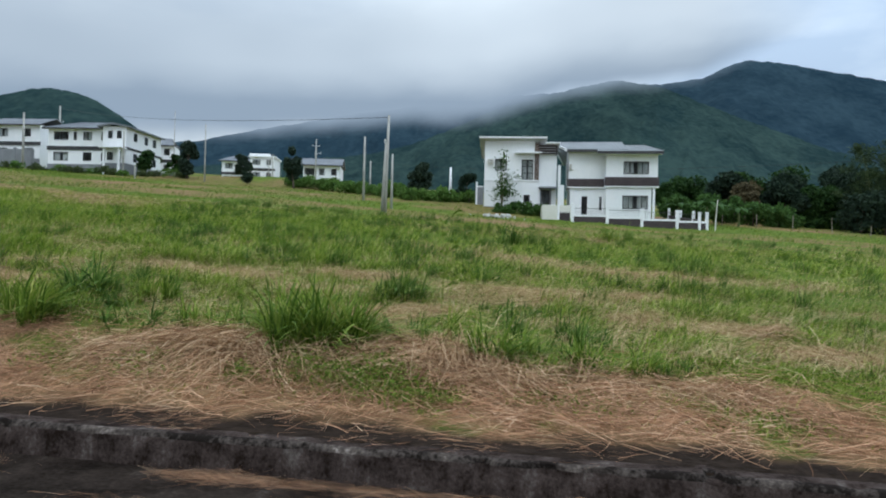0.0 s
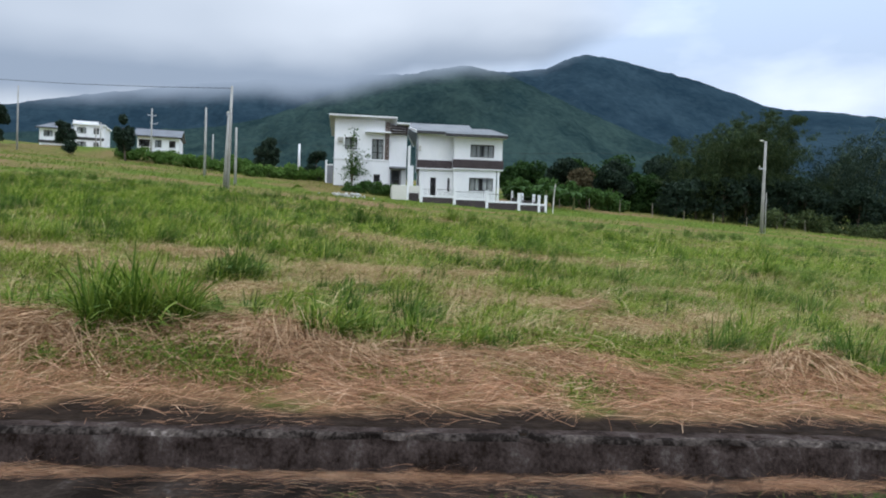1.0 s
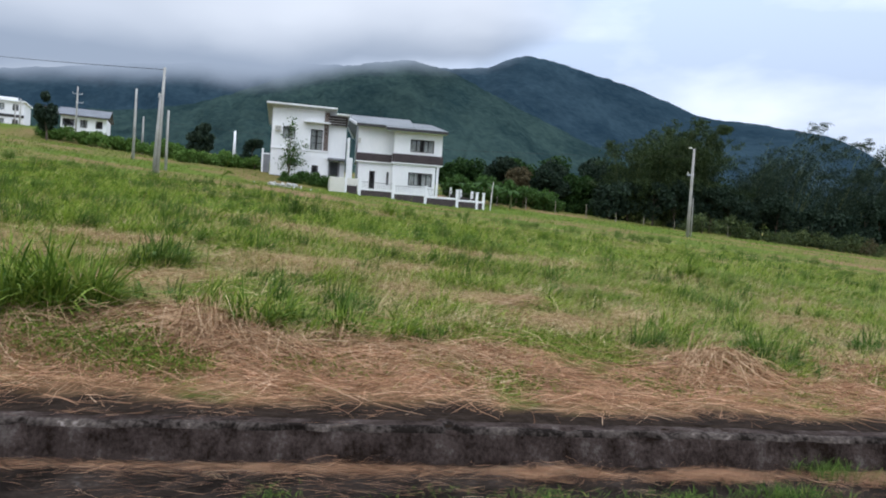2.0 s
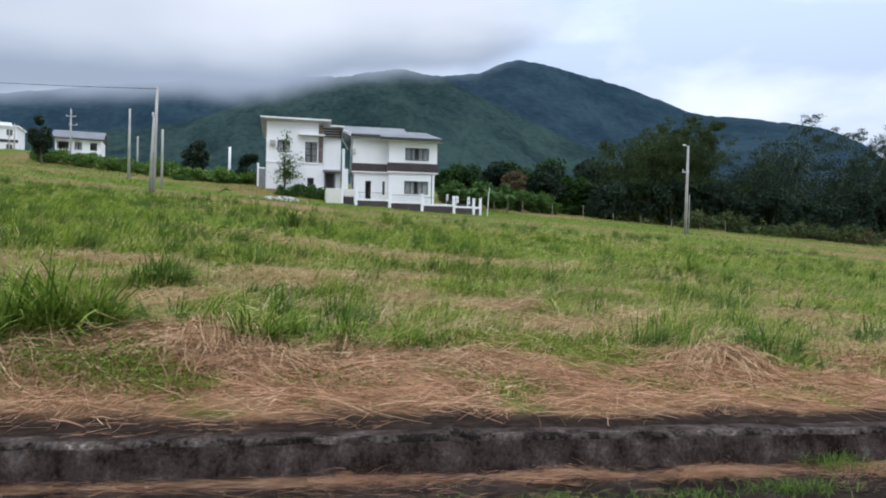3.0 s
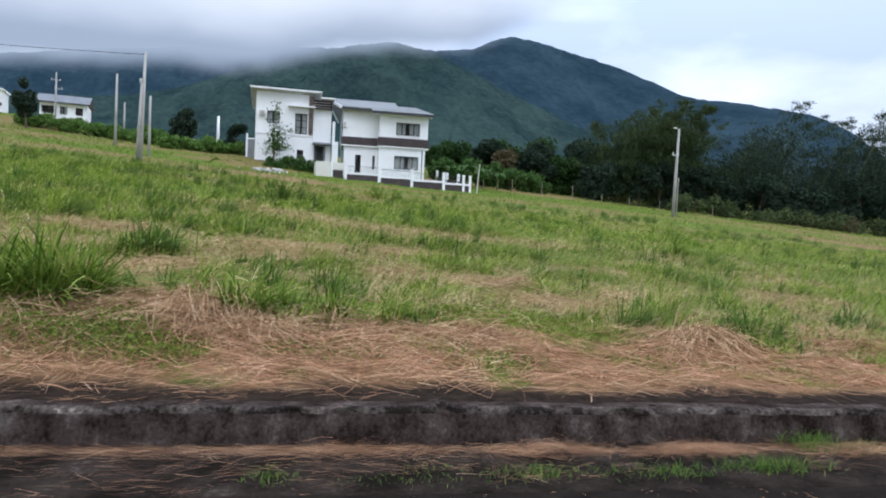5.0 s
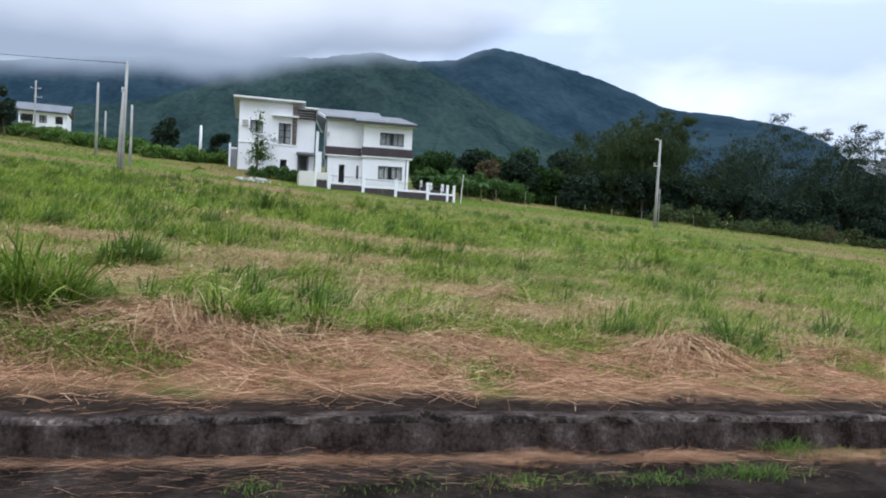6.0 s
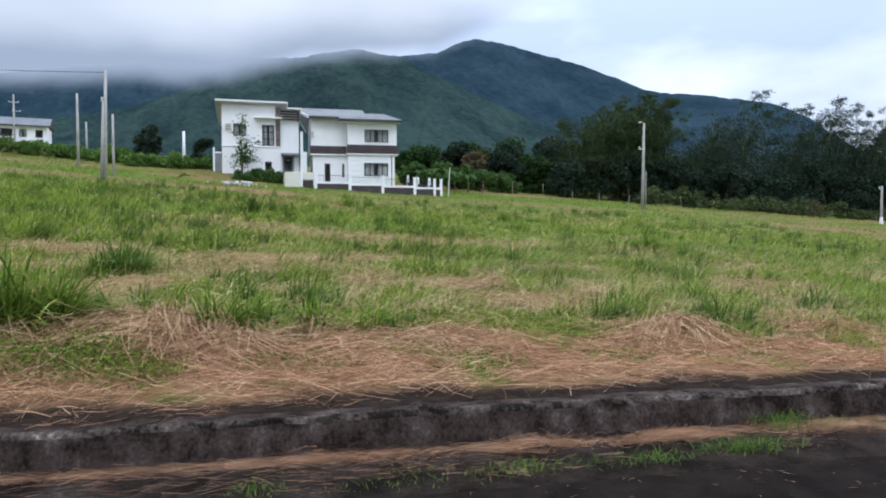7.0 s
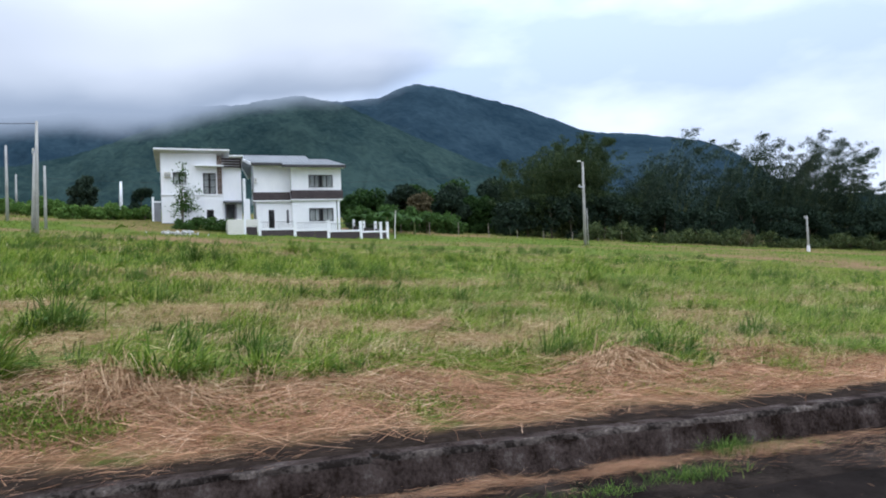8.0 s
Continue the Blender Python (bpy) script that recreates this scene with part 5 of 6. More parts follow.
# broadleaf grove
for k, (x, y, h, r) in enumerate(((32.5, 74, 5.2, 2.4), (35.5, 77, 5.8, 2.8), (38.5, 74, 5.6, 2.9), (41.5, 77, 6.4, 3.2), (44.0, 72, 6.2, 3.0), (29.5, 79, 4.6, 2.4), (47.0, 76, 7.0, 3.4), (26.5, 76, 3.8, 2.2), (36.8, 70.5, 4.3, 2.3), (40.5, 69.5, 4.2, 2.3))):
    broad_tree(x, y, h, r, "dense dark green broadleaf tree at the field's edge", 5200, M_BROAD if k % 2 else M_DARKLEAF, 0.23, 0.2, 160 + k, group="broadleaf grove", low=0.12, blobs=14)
broad_tree(33.0, 71.0, 4.2, 2.1, "broadleaf tree with russet new leaves", 2600, M_RUSSET, 0.2, 0.16, 176, low=0.3, blobs=10)
broad_tree(65.5, 52.0, 1.9, 1.1, "dry russet shrub before the bamboo", 260, M_RUSSET, 0.12, 0.04, 177, name="bush", low=0.3, blobs=7)
# bamboo
BAM = "tall feathery dark green bamboo clump bent by wind"
for k, (x, y, h, s, c, w) in enumerate(((45.0, 66, 9.0, 6.5, 30, 0.22), (49.0, 66, 12.4, 7.0, 46, 0.26), (53.0, 67, 11.6, 7.0, 42, 0.24), (57.0, 65, 6.4, 5.0, 22, 0.26),
                                       (61.5, 66, 9.5, 5.0, 26, 0.35), (64.5, 67, 13.2, 5.0, 24, 0.36), (68.5, 66, 15.4, 5.0, 26, 0.42), (73.0, 65, 11.5, 5.0, 26, 0.42),
                                       (77.5, 64, 14.6, 5.0, 24, 0.40), (81.5, 63, 15.2, 4.5, 22, 0.36), (86.0, 62, 13.6, 5.5, 38, 0.34), (90.0, 61, 16.4, 5.0, 46, 0.30), (95.0, 60, 16.0, 5.5, 44, 0.28),
                                       (101.0, 59, 9.5, 6.0, 26, 0.3), (108.0, 58, 8.0, 6.0, 24, 0.3), (115.0, 57, 8.0, 6.0, 22, 0.3), (123.0, 56, 8.0, 6.0, 20, 0.3))):
    bamboo(x, y, h, s, c, BAM if k > 3 else "tall feathery olive green bamboo clump", 300 + k, w * (1.35 if k > 3 else 1.0), material=M_BAMBOO_OLIVE if k < 4 else None, leaves=880 if k < 4 else 700, size=0.23 if k < 4 else 0.22, even=0.9 if k < 4 else 1.6)
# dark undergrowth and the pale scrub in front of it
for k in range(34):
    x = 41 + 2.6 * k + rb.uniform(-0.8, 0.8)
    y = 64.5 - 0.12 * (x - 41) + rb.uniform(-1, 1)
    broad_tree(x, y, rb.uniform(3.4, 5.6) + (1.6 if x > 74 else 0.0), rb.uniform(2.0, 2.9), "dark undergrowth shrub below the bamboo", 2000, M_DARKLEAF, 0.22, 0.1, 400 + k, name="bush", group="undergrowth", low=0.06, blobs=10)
for k in range(40):
    x = 47 + 2.0 * k + rb.uniform(-0.8, 0.8)
    y = 58.0 - 0.10 * (x - 47) + rb.uniform(-1.2, 1.2)
    broad_tree(x, y, rb.uniform(0.8, 2.1), rb.uniform(1.2, 2.0), "low olive scrub at the wood's edge", 520, M_SCRUB, 0.17, 0.05, 460 + k, name="bush", group="scrub at the wood's edge", low=0.06, blobs=8)


# ---------------------------------------------------------------- grass and straw
def blades(name, P, height, width, bend, azimuth, material, segments=2, label="", tilt=0.15, seed=0, droop=0.35):
    """Tapered, bent blades at the points P, joined in one mesh."""
    g = np.random.default_rng(seed)
    n = len(P)
    way = np.stack([np.cos(azimuth), np.sin(azimuth), np.zeros(n)], 1)
    turn = azimuth + np.pi / 2 + g.uniform(-0.9, 0.9, n)
    side = np.stack([np.cos(turn), np.sin(turn), np.zeros(n)], 1)
    rows = []
    for k in range(segments):
        u = k / segments
        c = P + way * (bend * height * (tilt * u + (1 - tilt) * u ** 2))[:, None]
        c[:, 2] += height * (u - droop * np.minimum(bend, 1.4) * u ** 2)
        w = (width * (1 - 0.55 * u))[:, None]
        rows += [c - side * w, c + side * w]
    c = P + way * (bend * height)[:, None]
    c[:, 2] += height * (1 - droop * np.minimum(bend, 1.4))
    rows.append(c)
    m = 2 * segments + 1
    V = np.stack(rows, 1).reshape(-1, 3)
    b = np.arange(n)[:, None] * m
    q = [b + np.array([2 * k, 2 * k + 1, 2 * k + 3, 2 * k + 2]) for k in range(segments - 1)]
    quads = np.concatenate(q) if q else np.zeros((0, 4), int)
    me = raw_mesh(name, V, quads, b + np.array([m - 3, m - 2, m - 1]), material)
    return tagged(new(name, me), label, "grass", kind="stuff")


def scatter(n, x0, x1, d0, d1, keep, seed):
    g = np.random.default_rng(seed)
    x, d = g.uniform(x0, x1, n), g.uniform(d0, d1, n)
    y = from_kd(x, d)
    k = g.uniform(size=n) < keep(x, y, d)
    x, y = x[k], y[k]
    return np.stack([x, y, land(x, y)], 1), g


def clumpy(x, y, scale=1.6):
    return smooth(0.30, 0.62, fnoise(x, y, scale, 3))


# near field
P, g = scatter(200000, -10, 17, 1.0, 9.5, lambda x, y, d: (1 - 0.96 * dryness(x, y)) * (0.12 + 0.88 * clumpy(x, y) ** 1.4), 1)
n = len(P)
tall = 0.06 + 0.85 * np.clip(fnoise(P[:, 0], P[:, 1], 1.5, 4) - 0.32, 0, 1) ** 1.25
short = smooth(0.8, 0.2, np.abs(kd(P[:, 0], P[:, 1]) - 3.1) / 0.7) * smooth(2.0, 3.0, P[:, 0]) * smooth(6.5, 5.5, P[:, 0])
tall = tall * (1 - 0.6 * short) * (0.3 + 0.7 * smooth(1.7, 2.6, kd(P[:, 0], P[:, 1])))
blades("field_grass", P, tall * g.uniform(0.5, 1.5, n), g.uniform(0.003, 0.0085, n), g.uniform(0.3, 1.9, n), g.normal(-0.1, 1.2, n), M_GRASS, 3, "wind-blown green field grass, knee high in places", seed=2)
# middle field
P, g = scatter(200000, -24, 36, 9.0, 27, lambda x, y, d: (1 - 0.85 * dryness(x, y)) * (0.3 + 0.7 * clumpy(x, y, 0.9)), 3)
n = len(P)
blades("field_grass", P, (0.10 + 0.9 * np.clip(fnoise(P[:, 0], P[:, 1], 0.7, 4) - 0.28, 0, 1) ** 1.2) * g.uniform(0.6, 1.3, n), g.uniform(0.005, 0.011, n), g.uniform(0.5, 2.2, n), g.normal(-0.2, 1.4, n), M_GRASS, 2, "wind-blown green field grass in the middle field", seed=4)
# far field
P, g = scatter(170000, -75, 95, 26, 95, lambda x, y, d: (1 - 0.8 * dryness(x, y)) * (0.35 + 0.65 * clumpy(x, y, 0.4)) * ((x > -75 + 0.0 * d) & (np.abs(x + 4) < 12 + 1.6 * d)), 5)
n = len(P)
inside = ((P[:, 1] > 50.8) & (P[:, 0] > 9) & (P[:, 0] < 21)) | ((P[:, 1] > 59) & (P[:, 0] > 3.3) & (P[:, 0] < 19))
P, n = P[~inside], int((~inside).sum())
blades("field_grass", P, (0.09 + 0.22 * fnoise(P[:, 0], P[:, 1], 0.3, 3)) * g.uniform(0.6, 1.3, n), g.uniform(0.018, 0.034, n), g.uniform(0.3, 1.4, n), g.normal(-0.1, 0.9, n), M_FARGRASS, 1, "green grass on the far slope", seed=6)
# short bright grass that grows again behind the straw
P, g = scatter(26000, 2.6, 6.0, 2.15, 3.3, lambda x, y, d: smooth(2.2, 2.5, d + 0.25 * (fnoise(x, y, 1.8, 3) - 0.5)) * smooth(3.3, 2.9, d) * smooth(2.6, 3.1, x) * smooth(6.0, 5.0, x), 41)
n = len(P)
blades("short_grass", P, g.uniform(0.03, 0.11, n), g.uniform(0.003, 0.006, n), g.uniform(0.3, 1.5, n), g.normal(0.0, 1.5, n), M_GRASS, 2, "short fresh green grass behind the mown straw", seed=42)
# long grass laid over by the wind in the east of the field
g = np.random.default_rng(43)
cx, cd = g.uniform(5.5, 22, 620), 3.0 + 12 * g.uniform(size=620)
cy = from_kd(cx, cd)
ok = (dryness(cx, cy) < 0.45) & (fnoise(cx, cy, 0.6, 3) > 0.40)
cx, cy = cx[ok], cy[ok]
px = (cx[:, None] + 0.30 * g.normal(size=(len(cx), 70))).ravel()
py = (cy[:, None] + 0.20 * g.normal(size=(len(cx), 70))).ravel()
P, n = np.stack([px, py, land(px, py) - 0.01], 1), len(px)
blades("long_grass", P, g.uniform(0.18, 0.55, n), g.uniform(0.003, 0.008, n), g.uniform(0.7, 2.0, n), g.normal(0.1, 0.7, n), M_TUFT, 3, "long green grass laid over by the wind", seed=44, droop=0.5)
# pale seeding stalks over the middle field
P, g = scatter(11000, -14, 34, 2.6, 30, lambda x, y, d: 0.25 + 0.75 * clumpy(x + 9, y, 0.5), 7)
n = len(P)
blades("seed_stalks", P, g.uniform(0.25, 0.70, n), g.uniform(0.002, 0.005, n), g.uniform(0.4, 1.6, n), g.normal(0.0, 0.8, n), M_HAY, 3, "pale seeding grass stalks bent by wind", seed=8)


# pale stalks that arch over the long grass
P, g = scatter(10000, 1.5, 22, 3.0, 13, lambda x, y, d: 0.15 + 0.85 * smooth(0.40, 0.62, fnoise(x + 33, y, 0.9, 3)), 45)
n = len(P)
blades("bent_stalks", P, g.uniform(0.22, 0.60, n), g.uniform(0.0022, 0.0046, n), g.uniform(0.7, 2.1, n), g.normal(0.1, 0.8, n), M_HAY, 4, "pale bent stalks over the long grass", seed=46, droop=0.5)


def tussock(x, y, count, h, r, seed, material=None, label="tall clump of coarse green grass"):
    """A clump of broad leaf blades of several lengths that fan out from a few shoots and lean east with the wind."""
    g = np.random.default_rng(seed)
    shoots = max(4, count // 14)
    sa, sr = g.uniform(0, 2 * np.pi, shoots), r * np.sqrt(g.uniform(size=shoots))
    pick = g.integers(0, shoots, count)
    px = x + (sr * np.cos(sa))[pick] + 0.025 * g.normal(size=count)
    py = y + (0.75 * sr * np.sin(sa))[pick] + 0.025 * g.normal(size=count)
    tall = h * (g.uniform(0.55, 1.15, shoots) * (1.15 - 0.5 * sr / r))[pick] * g.uniform(0.45, 1.05, count)
    az = sa[pick] + g.normal(0, 1.0, count)
    az = np.arctan2(np.sin(az), np.cos(az) + 0.45)
    P = np.stack([px, py, land(px, py) - 0.02], 1)
    o = blades("grass_clump", P, 1.30 * tall, g.uniform(0.006, 0.0190, count) * min(1.0, 0.35 + h), g.uniform(0.12, 1.0, count) ** 1.3 * 1.7, az, material or M_TUFT, 5, "", seed=seed, droop=0.50)
    return tagged(o, label, "grass", "grass clumps", kind="")


for k, (x, y, c, h, r) in enumerate(((-1.58, 7.42, 300, 0.88, 0.24), (-1.18, 7.45, 440, 0.98, 0.26), (-0.82, 7.5, 280, 0.80, 0.24), (-1.3, 7.85, 200, 0.62, 0.35), (0.72, 7.15, 240, 0.55, 0.22), (1.05, 7.40, 180, 0.46, 0.24), (1.32, 7.30, 90, 0.34, 0.2), (1.72, 7.02, 260, 0.42, 0.18), (2.25, 7.05, 220, 0.30, 0.30), (2.7, 7.0, 200, 0.24, 0.32),
                                     (0.2, 7.9, 180, 0.42, 0.35), (-0.35, 8.2, 200, 0.40, 0.45), (-2.6, 7.95, 180, 0.45, 0.45), (-3.5, 8.0, 200, 0.42, 0.5),
                                     (-4.95, 8.15, 380, 0.70, 0.36), (-4.95, 9.65, 340, 0.82, 0.40), (-3.85, 9.6, 260, 0.52, 0.34), (-0.5, 10.7, 320, 0.68, 0.38), (-2.2, 10.4, 200, 0.5, 0.4), (-6.4, 9.0, 300, 0.7, 0.5),
                                     (6.7, 8.0, 300, 0.52, 0.42), (7.35, 6.95, 420, 0.42, 0.55), (8.0, 7.35, 300, 0.42, 0.5), (10.8, 8.1, 280, 0.50, 0.5), (13.0, 16.0, 360, 0.80, 0.8), (3.1, 23.3, 320, 0.95, 0.9),
                                     (7.8, 27.8, 340, 0.95, 1.2), (4.6, 13.9, 160, 0.45, 0.5), (12.2, 11.0, 260, 0.55, 0.6), (1.9, 27, 260, 0.9, 1.0), (18, 22, 300, 0.8, 1.0))):
    tussock(x, y, int(0.8 * c), h, r, 700 + k, M_CLUMP if k % 2 and k > 8 else M_TUFT)
# dead pale blades among the living ones
P, g = scatter(105000, -12, 24, 2.2, 14, lambda x, y, d: 0.10 + 0.45 * smooth(0.45, 0.7, fnoise(x + 70, y, 0.8, 4)), 21)
n = len(P)
blades("dead_grass", P, g.uniform(0.08, 0.36, n), g.uniform(0.002, 0.006, n), g.uniform(0.6, 2.4, n), g.normal(0.0, 1.5, n), M_HAY, 2, "pale dead blades among the green grass", seed=22)
# scattered rougher clumps all over the field, too many to count
g = np.random.default_rng(77)
cx, cd = g.uniform(-14, 34, 1300), 2.6 + 30 * g.uniform(size=1300) ** 1.2
cy = from_kd(cx, cd)
ok = (fnoise(cx, cy, 0.35, 3) > 0.42) & (dryness(cx, cy) < 0.5)
cx, cy = cx[ok], cy[ok]
per = 70
rad, hgt = g.uniform(0.08, 0.32, len(cx)), g.uniform(0.18, 0.62, len(cx))
a, rr = g.uniform(0, 2 * np.pi, (len(cx), per)), np.sqrt(g.uniform(size=(len(cx), per)))
px, py = (cx[:, None] + rad[:, None] * rr * np.cos(a)).ravel(), (cy[:, None] + rad[:, None] * rr * np.sin(a)).ravel()
P = np.stack([px, py, land(px, py) - 0.01], 1)
n = len(P)
blades("rough_grass", P, (hgt[:, None] * g.uniform(0.4, 1.15, (len(cx), per))).ravel(), g.uniform(0.004, 0.011, n), np.abs(g.normal(0.7, 0.5, n)), g.normal(0.0, 1.3, n), M_CLUMP, 3, "rough darker grass clumps scattered over the field", seed=78, droop=0.5)
# low leafy weeds in the dry belt
def weed_patch(x, d, r, h, count, seed):
    """Broad-leaved weeds: small leaves at several heights over thin stems, mixed with short blades."""
    g = np.random.default_rng(seed)
    px, pd = x + r * g.normal(size=count) * 0.55, d + 0.35 * r * g.normal(size=count)
    py = from_kd(px, pd)
    top = h * np.clip(1.1 - ((px - x) / (1.3 * r)) ** 2, 0.15, 1) * g.uniform(0.2, 1.0, count)
    P = np.stack([px, py, land(px, py) + 0.01 + top], 1)
    w = thing("weed_patch", pose(0, 0, 0), "low leafy green weeds in the dry straw", "weed", "weeds beside the kerb")
    tagged(new("foliage", leaf_cloud("foliage", P, g.uniform(0.010, 0.030, count), M_TUFT, 0.32, 0.1, seed)), kind="stuff").parent = w
    k = g.uniform(size=count) < 0.45
    b = blades("grass_growth", P[k] * np.array([1, 1, 0]) + np.array([0, 0, 1]) * (land(px[k], py[k]) - 0.01)[:, None], top[k] + 0.03, g.uniform(0.002, 0.005, k.sum()), g.uniform(0.1, 0.9, k.sum()), g.normal(0, 1.6, k.sum()), M_TUFT, 2, seed=seed)
    del b["category"]
    b.parent = w


for k, (x, d, r, h, c) in enumerate(((-0.65, 1.40, 0.45, 0.22, 1100), (-0.15, 1.32, 0.36, 0.16, 700), (-1.15, 1.48, 0.40, 0.20, 800), (-0.40, 1.62, 0.35, 0.20, 500), (-1.45, 1.75, 0.3, 0.18, 400), (0.25, 1.30, 0.22, 0.09, 240), (-1.85, 1.36, 0.20, 0.14, 260), (-1.1, 1.7, 0.35, 0.14, 300), (-3.0, 1.4, 0.45, 0.12, 420), (-4.1, 1.45, 0.5, 0.12, 420),
                                     (1.05, 1.5, 0.3, 0.05, 220), (1.6, 1.4, 0.4, 0.05, 260), (3.1, 1.42, 0.55, 0.06, 520), (4.7, 1.5, 0.5, 0.06, 420), (6.4, 1.55, 0.5, 0.05, 320), (7.7, 1.6, 0.5, 0.06, 360))):
    weed_patch(x, d, r, h, c, 760 + k)


def gutter_weed(x, d, count, h, r, seed):
    g = np.random.default_rng(seed)
    px = x + r * g.normal(size=count)
    pd = d + 0.075 * g.normal(size=count)
    P = np.stack([px, from_kd(px, pd), np.full(count, -0.125)], 1)
    o = blades("gutter_weed", P, h * g.uniform(0.4, 1.1, count), g.uniform(0.002, 0.004, count), g.uniform(0.4, 1.6, count), g.uniform(0, 6.28, count), M_CLUMP, 2, "", seed=seed)
    tagged(o, "green weeds growing in the gutter", "weed", "gutter weeds", kind="")


for k, (x, d, c, h, r) in enumerate(((2.55, -0.62, 240, 0.07, 0.14), (3.15, -0.60, 130, 0.05, 0.22), (3.55, -0.62, 200, 0.07, 0.13), (4.35, -0.55, 420, 0.11, 0.20), (0.75, -0.62, 120, 0.06, 0.08), (1.6, -0.70, 90, 0.04, 0.3), (5.1, -0.12, 260, 0.20, 0.13), (5.6, -0.2, 160, 0.10, 0.2), (1.9, -0.55, 80, 0.04, 0.2))):
    gutter_weed(x, d, c, h, r, 800 + k)


def straws(name, P, length, width, lift, material, label, seed, along=None, spread=0.8, mound=None, flat=False, steps=3, curl=0.35):
    """Dry stalks lying about: thin ribbons that follow the ground (or a mound on it), each with its own curl and small rise."""
    g = np.random.default_rng(seed)
    n = len(P)
    an = g.uniform(0, 2 * np.pi, n) if along is None else g.normal(along, spread, n) + np.pi * (g.uniform(size=n) < 0.5)
    turn = g.normal(0, curl, n)
    base = P[:, 2] if flat else P[:, 2] - land(P[:, 0], P[:, 1])
    rise, rock = np.abs(g.normal(0, lift, n)) * length, g.normal(0, lift, n) * length
    twist = g.uniform(0, np.pi, n)
    rows, x, y = [], P[:, 0].copy(), P[:, 1].copy()
    for k in range(steps + 1):
        u = k / steps
        way = an + turn * (u - 0.5)
        if k:
            x, y = x + np.cos(way) * length / steps, y + np.sin(way) * length / steps
        z = base + rise * 4 * u * (1 - u) * 0.6 + np.maximum(rock * (2 * u - 1), -0.01)
        if not flat:
            z = z + land(x, y)
        if mound is not None:
            z = z + mound(x, y)
        w = (width * (1.0 - 0.6 * u))[:, None]
        side = np.stack([-np.sin(way) * np.cos(twist), np.cos(way) * np.cos(twist), np.sin(twist)], 1) * w
        c = np.stack([x, y, z], 1)
        rows += [c - side, c + side]
    m = 2 * (steps + 1)
    V = np.stack(rows, 1).reshape(-1, 3)
    b = np.arange(n)[:, None] * m
    q = np.concatenate([b + np.array([2 * k, 2 * k + 1, 2 * k + 3, 2 * k + 2]) for k in range(steps)])
    return tagged(new(name, raw_mesh(name, V, q, np.zeros((0, 3), int), material)), label, "straw", kind="stuff")


P, g = scatter(150000, -9, 13.5, 0.35, 9.0, lambda x, y, d: (0.14 + 0.86 * dryness(x, y)) * (0.05 + 0.95 * smooth(0.50, 0.95, d + 0.75 * (fnoise(x, d * 1.6, 1.5, 4) - 0.5) + 0.12 * smooth(2, 8, x))), 11)
n = len(P)
P[:, 2] += g.uniform(0.0, 0.06, n)
L, wid = g.uniform(0.12, 0.48, n), 0.0013 + 0.0024 * g.uniform(size=n) ** 2
field = kd(P[:, 0], P[:, 1]) + g.normal(0, 0.4, n) > 3.0
straws("straw_mat", P[~field], L[~field], wid[~field], 0.10, M_STRAW, "mat of mown dry reddish straw beside the kerb", 12, along=-0.19, spread=0.9, steps=2)
straws("straw_mat", P[field], L[field], 1.25 * wid[field], 0.14, M_HAY, "pale mown straw in broken swathes in the field", 18, along=-0.1, spread=0.9, steps=2)
P, g = scatter(60000, -24, 34, 9.0, 28, lambda x, y, d: 0.02 + 0.9 * dryness(x, y), 13)
n = len(P)
P[:, 2] += g.uniform(0.0, 0.10, n)
straws("straw_mat", P, g.uniform(0.15, 0.45, n), g.uniform(0.003, 0.007, n), 0.15, M_HAY, "swathes of mown dry straw in the field", 14, steps=2)

# longer pale stalks on top of the mat
P, g = scatter(9000, -9, 14, 0.8, 4.5, lambda x, y, d: dryness(x, y) ** 2, 31)
n = len(P)
P[:, 2] += g.uniform(0.02, 0.08, n)
straws("long_straw", P, g.uniform(0.25, 0.75, n), g.uniform(0.0014, 0.0030, n), 0.10, M_STRAW, "long pale stalks strewn over the mown straw", 32, along=-0.19, spread=0.7)


def straw_heap(x, y, rx, ry, h, count, seed, label, length=(0.3, 0.7), along=None, spread=0.8, lift=0.10, width=(0.0020, 0.0042)):
    """Stalks heaped over a low mound, each lying along its surface."""
    g = np.random.default_rng(seed)
    mound = lambda a, b: h * np.exp(-((a - x) / rx) ** 2 - ((b - y) / ry) ** 2)
    L = g.uniform(*length, count)
    px, py = x + rx * g.normal(size=count) * 0.62, y + ry * g.normal(size=count) * 0.62
    if along is not None:
        px = px - 0.5 * L * math.cos(along)
    P = np.stack([px, py, land(px, py) + g.uniform(-0.06, 0.03, count) * (h > 0.12) + 0.005], 1)
    o = straws("straw_heap", P, L, g.uniform(*width, count), lift, M_STRAW if x > 7 else M_STALK, "", seed, along, spread, mound, steps=4, curl=0.5)
    return tagged(o, label, "straw", "straw heaps", kind="")


